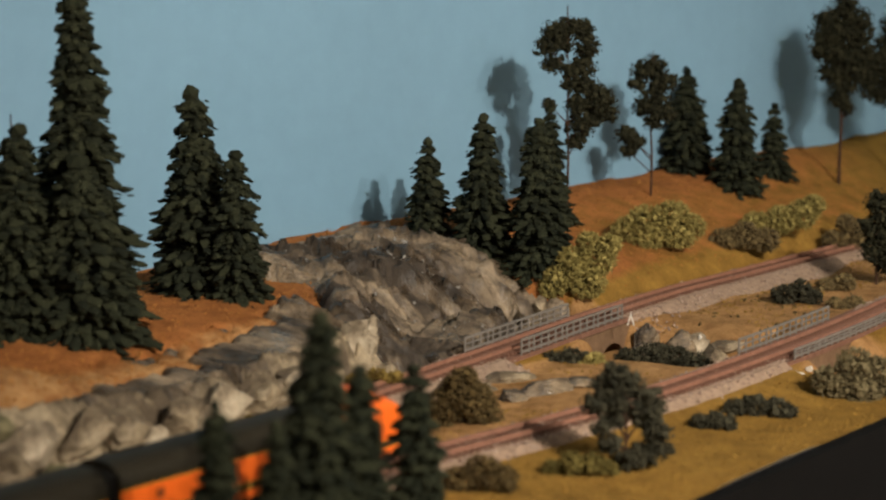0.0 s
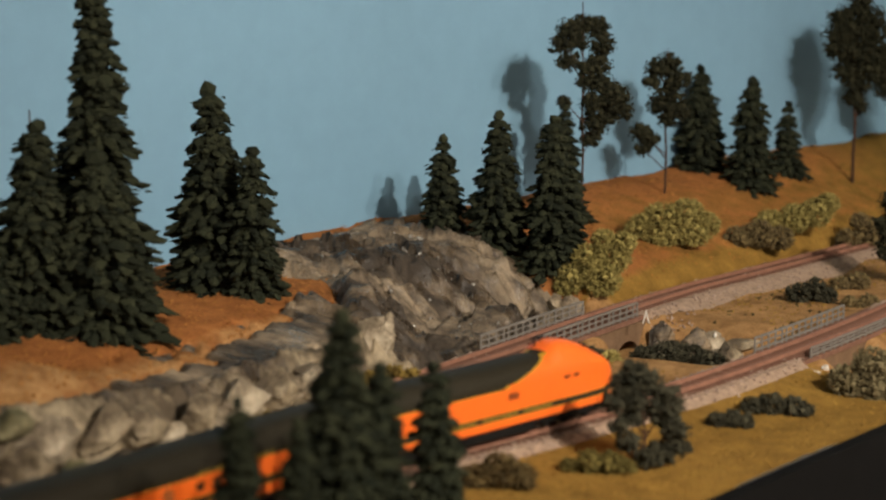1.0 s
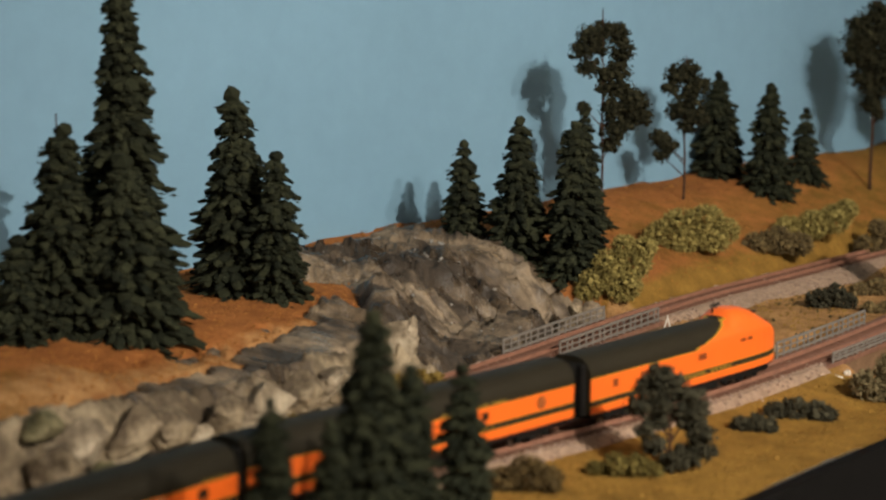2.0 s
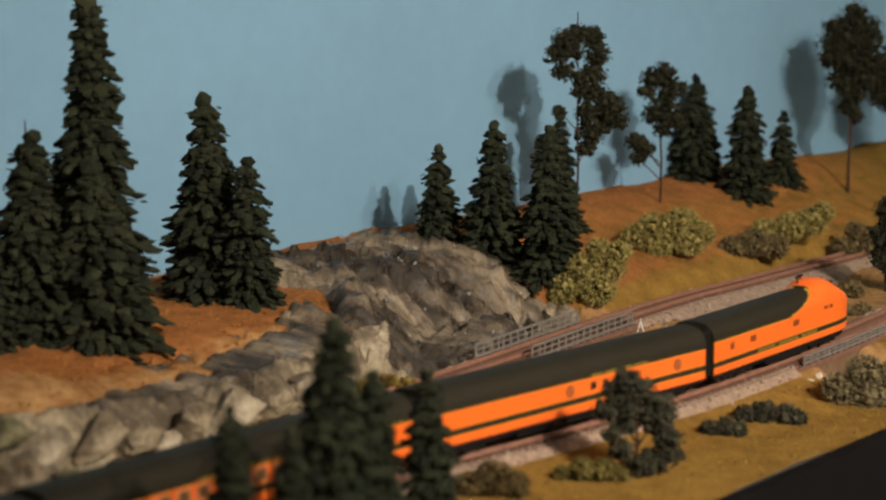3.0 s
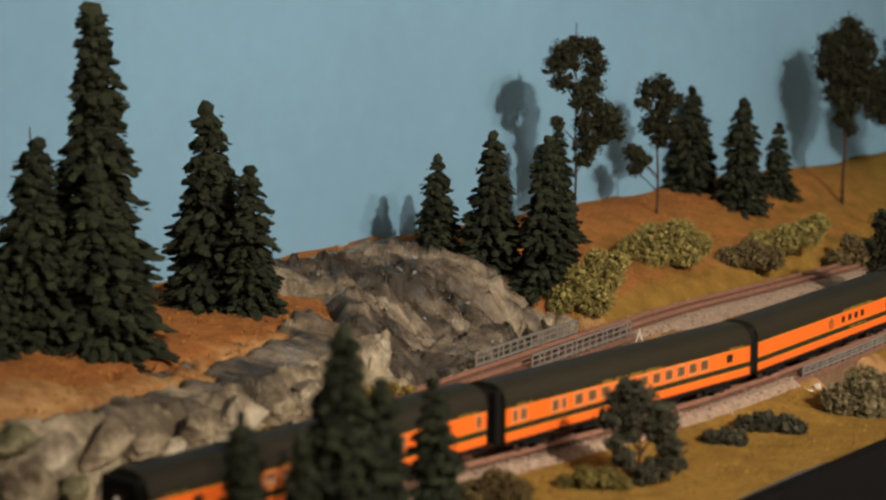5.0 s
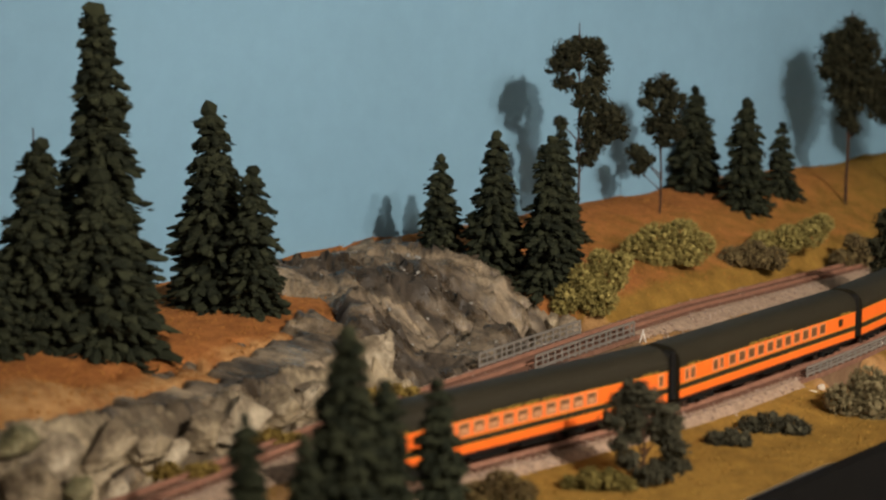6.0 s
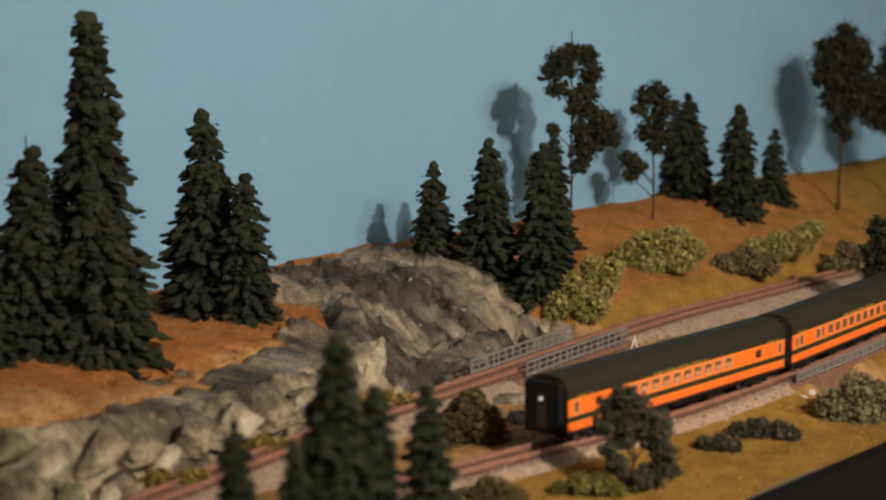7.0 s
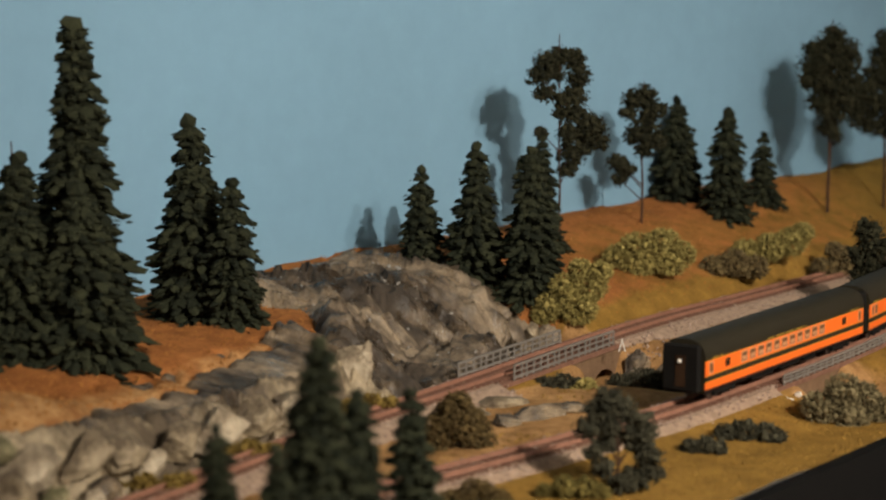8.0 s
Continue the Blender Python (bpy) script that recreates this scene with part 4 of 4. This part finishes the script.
bush(-0.052, 1.490, [(-0.014, 0, 0.003, 0.009), (0.0, 0, 0.006, 0.010), (0.013, 0, 0.004, 0.009)], BUSH_GOLD, 94, "golden straw bush at the foot of the bluff")
bush(-0.128, 1.350, [(-0.014, 0, 0.002, 0.009), (0.0, 0, 0.004, 0.010), (0.015, 0, 0.003, 0.009)], BUSH_GOLD, 95, "golden straw tuft at the foot of the bluff")
bush(-0.185, 1.262, [(-0.018, 0, 0.002, 0.008), (0.0, 0, 0.004, 0.009), (0.018, 0, 0.003, 0.010), (0.026, 0, 0.007, 0.006)], BUSH_GOLD, 96, "golden straw tufts below the pale bluff")
bush(0.018, 1.232, [(-0.012, 0, 0.004, 0.010), (0.002, 0, 0.009, 0.012), (0.014, 0, 0.005, 0.010)], BUSH_UMBER, 101, "low umber bush in front of the near track")
bush(0.305, 1.850, [(-0.008, 0, 0.006, 0.011), (0.006, 0, 0.011, 0.010), (0.016, 0, 0.004, 0.009)], BUSH_DARK, 97, "dark lichen bush between the tracks")
bush(0.345, 1.835, [(-0.006, 0, 0.002, 0.008), (0.010, 0, 0.003, 0.009)], BUSH_BROWN, 98, "olive-brown bush between the tracks")
bush(0.36, 1.930, [(-0.012, 0, 0.003, 0.009), (0.004, 0, 0.006, 0.010)], BUSH_BROWN, 99, "grey-brown brush pile beside the far track")
bush(0.40, 2.140, [(-0.006, 0, 0.010, 0.013), (0.012, 0, 0.022, 0.013), (0.020, 0, 0.006, 0.013), (0.004, 0, 0.03, 0.009)], BUSH_BROWN, 100, "dark brown-olive bush above the far track")


def turf_tufts(name, label, n, pick, material, size, seed):
    """Loose foam crumbs strewn over the turf."""
    c = Clumps(seed)
    rng = c.rng
    u, v = rng.uniform(-0.35, 1.05, n), rng.uniform(0.002, 0.72, n)
    x, y = EDGE0[0] + u * EDGE_U[0] + v * EDGE_V[0], EDGE0[1] + u * EDGE_U[1] + v * EDGE_V[1]
    r = land(x, y)
    ok = pick(x, y, r)
    for px_, py_, pz in zip(x[ok], y[ok], r[0][ok]):
        c.lump((px_, py_, pz), size * (0.5 + rng.random()), 0.5, OCTA, 0.7)
    return tagged(new(name, c.mesh(name, material)), label, "turf", kind="stuff")


turf_tufts("turf_crumbs", "gold and olive foam crumbs strewn on turf", 26000, lambda x, y, r: (abs(r[1]) > 0.036) & (r[2] < -0.036) & ((r[1] < 0) | (fbm(x, y, 22, 2) > 0)), GOLD_CRUMB, 0.0011, 301)
turf_tufts("brush_crumbs", "brown and umber brush strewn between the tracks", 9000, lambda x, y, r: (r[1] > 0.040) & (r[2] < -0.050) & (r[4] > 0.95) & (fbm(x, y, 30, 3) > 0.12), BUSH_UMBER, 0.0017, 303)
turf_tufts("rust_crumbs", "rust-brown foam crumbs strewn on the hillside turf", 26000, lambda x, y, r: (r[2] > 0.036) & (r[6] > 0.0) & (outcrop_mask(x, y, r) < 0.2) & (bluff_mask(x, y, r) < 0.2), RUST_CRUMB, 0.0010, 302)

# ---- train ----

WIDE, SIDE_TOP = 0.0172, 0.0345


def section(scale_w=1.0, roof=0.0475, side=SIDE_TOP, floor_z=0.0096, strips=8, zs=(0.0110, 0.0164, 0.0168, 0.0204, 0.0208, 0.0318, 0.0322)):
    """Half of a car's outline from the skirt up to the roof's middle, as (half width, height)."""
    w = WIDE * scale_w
    zs = [floor_z, *zs]
    out = [(w, z) for z in zs] + [(w, side)]
    for k in range(1, strips + 1):
        a = k / strips * math.pi / 2
        out.append((w * math.cos(a) ** 0.75 if k < strips else 0, side + (roof - side) * math.sin(a)))
    return out


BANDS = [SKIRTRED, ORANGE, GOLD, GREEN, GOLD, ORANGE, GOLD, GREEN] + [GREEN] * 8
NAMES = {SKIRTRED.name: ("skirt", "dark red lower skirt"), ORANGE.name: ("side_panel", "orange painted panel"), GOLD.name: ("pinstripe", "thin gold stripe"), GREEN.name: ("side_band", "dark olive-green side band")}


def loft(top, sections, paint):
    """Skin between half sections along x, mirrored; paint picks each strip's material; each run of one colour is a part."""
    pots = {}
    for k in range(len(sections) - 1):
        (x0, a), (x1, b) = sections[k], sections[k + 1]
        for sgn in (-1, 1):
            for j in range(len(a) - 1):
                m = paint(k, j, (x0 + x1) / 2, (a[j][1] + a[j + 1][1] + b[j][1] + b[j + 1][1]) / 4)
                key = (m.name, 9, 0) if j > 6 else (m.name, j, sgn)
                bm = pots.setdefault(key, (bmesh.new(), m))[0]
                q = [(x0, sgn * a[j][0], a[j][1]), (x1, sgn * b[j][0], b[j][1]), (x1, sgn * b[j + 1][0], b[j + 1][1]), (x0, sgn * a[j + 1][0], a[j + 1][1])]
                bm.faces.new([bm.verts.new(p) for p in q])
    for (nm, j, sgn), (bm, m) in pots.items():
        bmesh.ops.remove_doubles(bm, verts=bm.verts, dist=1e-5)
        bad = [f for f in bm.faces if f.calc_area() < 1e-11]
        if bad:
            bmesh.ops.delete(bm, geom=bad, context="FACES")
        for f in bm.faces:
            c = f.calc_center_median()
            if f.normal.dot(Vector((0, c.y, (c.z - 0.02) * 0.8))) < 0:
                f.normal_flip()
        if j == 9:
            name, words = {GREEN.name: ("roof", "dark olive-green roof"), GOLD.name: ("roof_pinstripe", "thin gold stripe round the roof")}.get(nm, ("cab_shell", "rounded orange cab and nose"))
            part(name, bm, m, top, words, True)
        else:
            part(NAMES[nm][0], bm, m, top, NAMES[nm][1])


def end_plate(top, x, sec, facing):
    """A closing wall with a black gangway bellows on it."""
    bm = bmesh.new()
    pts = [(-u, z) for u, z in sec] + [(u, z) for u, z in sec[::-1][1:]]
    f = bm.faces.new([bm.verts.new((x, u, z)) for u, z in pts])
    ext = bmesh.ops.extrude_face_region(bm, geom=[f])
    bmesh.ops.translate(bm, verts=[v for v in ext["geom"] if isinstance(v, bmesh.types.BMVert)], vec=(-facing * 0.0015, 0, 0))
    bmesh.ops.recalc_face_normals(bm, faces=bm.faces)
    part("end_wall", bm, GREEN, top, "dark green end wall")
    bm = bmesh.new()
    x0, x1 = sorted((x, x + facing * 0.0050))
    box(bm, x0, x1, -0.0150, 0.0150, 0.009, 0.0440, 0.0016)
    part("gangway", bm, BLACK, top, "black gangway bellows")
    bm = bmesh.new()
    x0, x1 = sorted((x + facing * 0.0048, x + facing * 0.0053))
    box(bm, x0, x1, -0.004, 0.004, 0.013, 0.036)
    g = part("end_door", bm, PANE, top, "dark end door")


def truck(top, x, axles):
    """Side frames with springs, and steel wheels on axles."""
    for sgn in (-1, 1):
        bm = bmesh.new()
        half = 0.0155 if axles == 2 else 0.0235
        box(bm, x - half, x + half, sgn * 0.0128 - 0.0012, sgn * 0.0128 + 0.0012, 0.0042, 0.0072, 0.0005)
        for k in range(axles):
            ax = x + (k - (axles - 1) / 2) * (0.0285 if axles == 2 else 0.0195)
            box(bm, ax - 0.0022, ax + 0.0022, sgn * 0.0128 - 0.0018, sgn * 0.0128 + 0.0018, 0.0030, 0.0066, 0.0004)
        box(bm, x - 0.004, x + 0.004, sgn * 0.0128 - 0.0016, sgn * 0.0128 + 0.0016, 0.0025, 0.0045, 0.0004)
        part("truck_frame", bm, BLACK, top, "black truck side frame")
    for k in range(axles):
        ax = x + (k - (axles - 1) / 2) * (0.0285 if axles == 2 else 0.0195)
        bm = bmesh.new()
        rod(bm, (ax, -0.010, 0.0052), (ax, 0.010, 0.0052), 0.0011, n=6)
        for sgn in (-1, 1):
            rod(bm, (ax, sgn * 0.0073, 0.0052), (ax, sgn * 0.0094, 0.0052), 0.0052, n=16)
        part("wheelset", bm, WHEELSTEEL, top, "steel wheels on an axle")


def window(top, x, w, z0, z1, glass, frame_mat=None, name="window"):
    for sgn in (-1, 1):
        bm = bmesh.new()
        y = sgn * WIDE
        if frame_mat:
            box(bm, x - w / 2 - 0.0014, x + w / 2 + 0.0014, y - 0.0003, y + 0.0003, z0 - 0.0013, z1 + 0.0012)
            f = part(name, bm, frame_mat, top, "faded window surround")
            bm = bmesh.new()
            box(bm, x - w / 2, x + w / 2, y - 0.0005, y + 0.0005, z0, z1)
            part("pane", bm, glass, f, "dark glass")
        else:
            box(bm, x - w / 2, x + w / 2, y - 0.0004, y + 0.0004, z0, z1)
            part(name, bm, glass, top, "dark glass")


def bars(top, x0, x1, z, h, n, label):
    """Lettering too small to read, as a row of gold bars on both sides."""
    for sgn in (-1, 1):
        bm = bmesh.new()
        step = (x1 - x0) / n
        for k in range(n):
            if k % 7 != 5:
                box(bm, x0 + k * step, x0 + (k + 0.72) * step, sgn * WIDE - 0.0003, sgn * WIDE + 0.0003, z, z + h)
        part("lettering", bm, DULLGOLD, top, label)


LONG = 0.2875


def car_frame(label, length):
    top = thing("passenger_car", label, "train car", "train cars")
    sec = section()
    xs = np.linspace(-length / 2, length / 2, 9)
    loft(top, [(x, sec) for x in xs], lambda k, j, x, z: BANDS[j])
    end_plate(top, -length / 2, sec, -1)
    end_plate(top, length / 2, sec, 1)
    bm = bmesh.new()
    box(bm, -length / 2 + 0.004, length / 2 - 0.004, -0.0150, 0.0150, 0.0072, 0.0100)
    part("underframe", bm, BLACK, top, "black underframe")
    for x0, x1, z in ((-0.055, -0.018, 0.0030), (-0.006, 0.030, 0.0036), (0.040, 0.060, 0.0030)):
        bm = bmesh.new()
        box(bm, x0, x1, -0.0125, 0.0125, z, 0.0076, 0.0008)
        part("equipment_box", bm, BLACK, top, "black underfloor box")
    for x in (-length * 0.365, length * 0.365):
        truck(top, x, 2)
    return top


def fx(f):
    return (f - 0.5) * LONG


def baggage_car():
    top = car_frame("orange and dark green baggage passenger car with four small windows", LONG)
    for f in (0.555, 0.60, 0.645, 0.69):
        window(top, fx(f), 0.0058, 0.0240, 0.0288, PANE)
    for f in (0.47, 0.88):
        for sgn in (-1, 1):
            bm = bmesh.new()
            rod(bm, (fx(f), sgn * (WIDE + 0.0001), 0.0262), (fx(f), sgn * (WIDE + 0.0006), 0.0262), 0.0043, n=16)
            part("round_emblem", bm, EMBLEM, top, "plain faded brown round emblem")
    bars(top, fx(0.55), fx(0.76), 0.0328, 0.0013, 26, "gold lettering too small to read")
    bars(top, fx(0.60), fx(0.72), 0.0178, 0.0010, 14, "gold lettering too small to read")
    return top


def coach(kind):
    top = car_frame("orange and dark green passenger coach with window row" + (", train's last" if kind else ""), LONG)
    if kind == 0:
        singles, row, big = ((0.035, 0.003), (0.065, 0.005), (0.180, 0.0055), (0.212, 0.0035)), np.linspace(0.268, 0.785, 11), (0.90,)
    else:
        singles, row, big = ((0.035, 0.0042), (0.968, 0.0035)), np.linspace(0.222, 0.705, 11), (0.126, 0.858)
    for f, w in singles:
        window(top, fx(f), w, 0.0232, 0.0298, WARMPANE, PINKFRAME)
    for f in row:
        window(top, fx(f), 0.0080 if kind == 0 else 0.0084, 0.0234, 0.0298, WARMPANE, PINKFRAME)
        if kind:
            for sgn in (-1, 1):
                bm = bmesh.new()
                box(bm, fx(f) - 0.0036, fx(f) + 0.0036, sgn * WIDE - 0.0006, sgn * WIDE + 0.0006, 0.0240, 0.0270)
                part("blind", bm, SILVER, top, "faded orange half-drawn blind")
    for f in big:
        window(top, fx(f), 0.0072, 0.0238, 0.0294, PANE)
    if kind:
        bm = bmesh.new()
        rod(bm, (-LONG / 2 - 0.0052, 0.0004, 0.0318), (-LONG / 2 - 0.0068, 0.0004, 0.0318), 0.0015, 0.0012, 12)
        part("tail_lamp", bm, WHITE, top, "pale round tail lamp")
    bars(top, fx(0.36), fx(0.60), 0.0328, 0.0013, 28, "gold lettering too small to read")
    bars(top, fx(0.04), fx(0.10), 0.0328, 0.0010, 8, "gold lettering too small to read")
    bars(top, fx(0.90), fx(0.96), 0.0328, 0.0010, 8, "gold lettering too small to read")
    return top


LOCO, LOCO_Z = 0.243, (0.0104, 0.0152, 0.0156, 0.0190, 0.0194, 0.0336, 0.0342)
# along the roof's middle line, from the rear: (place, height, share of the full width)
NOSE = ((0.170, 0.0480, 1.0), (0.175, 0.0506, 1.0), (0.181, 0.0541, 1.0), (0.189, 0.0547, 1.0), (0.199, 0.0533, 0.995), (0.208, 0.0502, 0.98), (0.217, 0.0457, 0.94), (0.225, 0.0414, 0.87), (0.232, 0.0370, 0.76), (0.238, 0.0322, 0.60), (0.2415, 0.0270, 0.42), (0.243, 0.0225, 0.26))


def locomotive():
    """A bulldog-nosed diesel: long body whose dark roof ends in an upswept line behind a raised orange cab and rounded nose."""
    top = thing("diesel_locomotive", "orange diesel locomotive with raised cab, rounded nose and dark green roof", "locomotive", "train cars")
    h = LOCO / 2
    out = [(x - h, section(1.0, 0.0480, 0.0362, 0.0096, 28, LOCO_Z)) for x in np.linspace(0, 0.168, 150)]
    at, hi, share = (np.array(c) for c in zip(*NOSE))
    for x in np.r_[np.linspace(0.170, 0.236, 40), np.linspace(0.2372, 0.243, 12)]:
        roof, w = float(np.interp(x, at, hi)), float(np.interp(x, at, share))
        side = min(0.0362, roof - 0.0040)
        s = section(w, roof, side, 0.0096, 28, LOCO_Z)
        out.append((x - h, [(u, min(z, side) if i <= 8 else z) for i, (u, z) in enumerate(s)]))

    def sweep_line(x):
        # where the dark roof gives way to orange
        e = max(0.0, (x + h - 0.122) / 0.052)
        return 0.0340 + 0.0145 * e**1.25

    def paint(k, j, x, z):
        if j < 5:
            m = (SKIRTRED, ORANGE, GOLD, GREEN, GOLD)[j]
            return ORANGE if m is GREEN and x > h - 0.003 else m
        if j == 5:
            return ORANGE
        if j == 6:
            return GOLD if x + h < 0.124 else ORANGE
        line = sweep_line(x)
        if x + h > 0.173 or z < line:
            return ORANGE
        return GOLD if x + h > 0.122 and z < line + 0.0009 else GREEN

    loft(top, out, paint)
    sec = out[-1][1]
    bm = bmesh.new()
    pts = [(-u, z) for u, z in sec] + [(u, z) for u, z in sec[::-1][1:]]
    bm.faces.new([bm.verts.new((h, u, z)) for u, z in pts])
    bmesh.ops.recalc_face_normals(bm, faces=bm.faces)
    for f in bm.faces:
        if f.normal.x < 0:
            f.normal_flip()
    part("nose_face", bm, ORANGE, top, "orange nose face")
    end_plate(top, -h, section(1.0, 0.0480, 0.0362, 0.0096, 8, LOCO_Z), -1)
    # louvres on the body, cab side windows, windscreens, headlight
    for x, w, z0, z1 in ((0.028, 0.0052, 0.0250, 0.0302), (0.061, 0.0088, 0.0258, 0.0300), (0.1315, 0.0092, 0.0266, 0.0310)):
        window(top, x - h, w, z0, z1, LOUVRE, None, "louvre")
    for x, w in ((0.184, 0.0060), (0.193, 0.0052)):
        window(top, x - h, w, 0.0318, 0.0342, LOUVRE, None, "cab_window")
    for sgn in (-1, 1):
        bm = bmesh.new()
        box(bm, -0.0042, 0.0042, -0.0004, 0.0004, -0.0030, 0.0030, 0.0003)
        o = part("windscreen", bm, PANE, top, "dark windscreen pane")
        o.matrix_basis = Matrix.Translation((0.2085 - h, sgn * 0.0062, 0.0484)) @ Matrix.Rotation(radians(90 - sgn * 14), 4, "Z") @ Matrix.Rotation(radians(68), 4, "X")
    for x in (0.176, 0.181):
        bm = bmesh.new()
        rod(bm, (x - h, 0.004, 0.0490), (x - h, 0.004, 0.0562), 0.0007, n=6)
        rod(bm, (x - h - 0.0030, 0.004, 0.0560), (x - h + 0.0030, 0.004, 0.0564), 0.0006, 0.0011, 8)
        part("horn", bm, BLACK, top, "small dark roof horn")
    bm = bmesh.new()
    rod(bm, (h - 0.006, 0, 0.0296), (h + 0.0002, 0, 0.0292), 0.0032, 0.0028, 16)
    part("headlight", bm, WHITE, top, "pale round headlight")
    bars(top, 0.070 - h, 0.170 - h, 0.0164, 0.0017, 18, "gold lettering too small to read")
    bm = bmesh.new()
    box(bm, -h + 0.003, h - 0.030, -0.0150, 0.0150, 0.0066, 0.0098)
    part("underframe", bm, BLACK, top, "black underframe")
    bm = bmesh.new()
    box(bm, -0.034, 0.034, -0.0158, 0.0158, 0.0028, 0.0092, 0.0012)
    part("fuel_tank", bm, BLACK, top, "black fuel tank")
    bm = bmesh.new()
    box(bm, h - 0.032, h - 0.010, -0.0105, 0.0105, 0.0022, 0.0095, 0.003)
    part("pilot", bm, BLACK, top, "black front pilot")
    for x in (-h + 0.044, h - 0.056):
        truck(top, x, 3)
    return top


GAP = 0.0106
TRAIN = [(locomotive(), GAP + LOCO / 2), (baggage_car(), -LONG / 2), (coach(0), -LONG * 1.5 - GAP), (coach(1), -LONG * 2.5 - 2 * GAP)]


def advance(t):
    """Where the front of the first car stands on the near track at t seconds."""
    return -0.33426 + 0.17812 * t + 0.000312 * t * t


def motions():
    for ob, off in TRAIN:
        rows = []
        for k in range(33):
            t = k * 0.25
            s = advance(t) + off
            a, _ = front_at(s - 0.10)
            b, _ = front_at(s + 0.10)
            m = (a + b) / 2
            rows.append((t, Matrix.Translation((m[0], m[1], 0)) @ Matrix.Rotation(math.atan2(b[1] - a[1], b[0] - a[0]), 4, "Z")))
        walk(ob, rows)


motions()
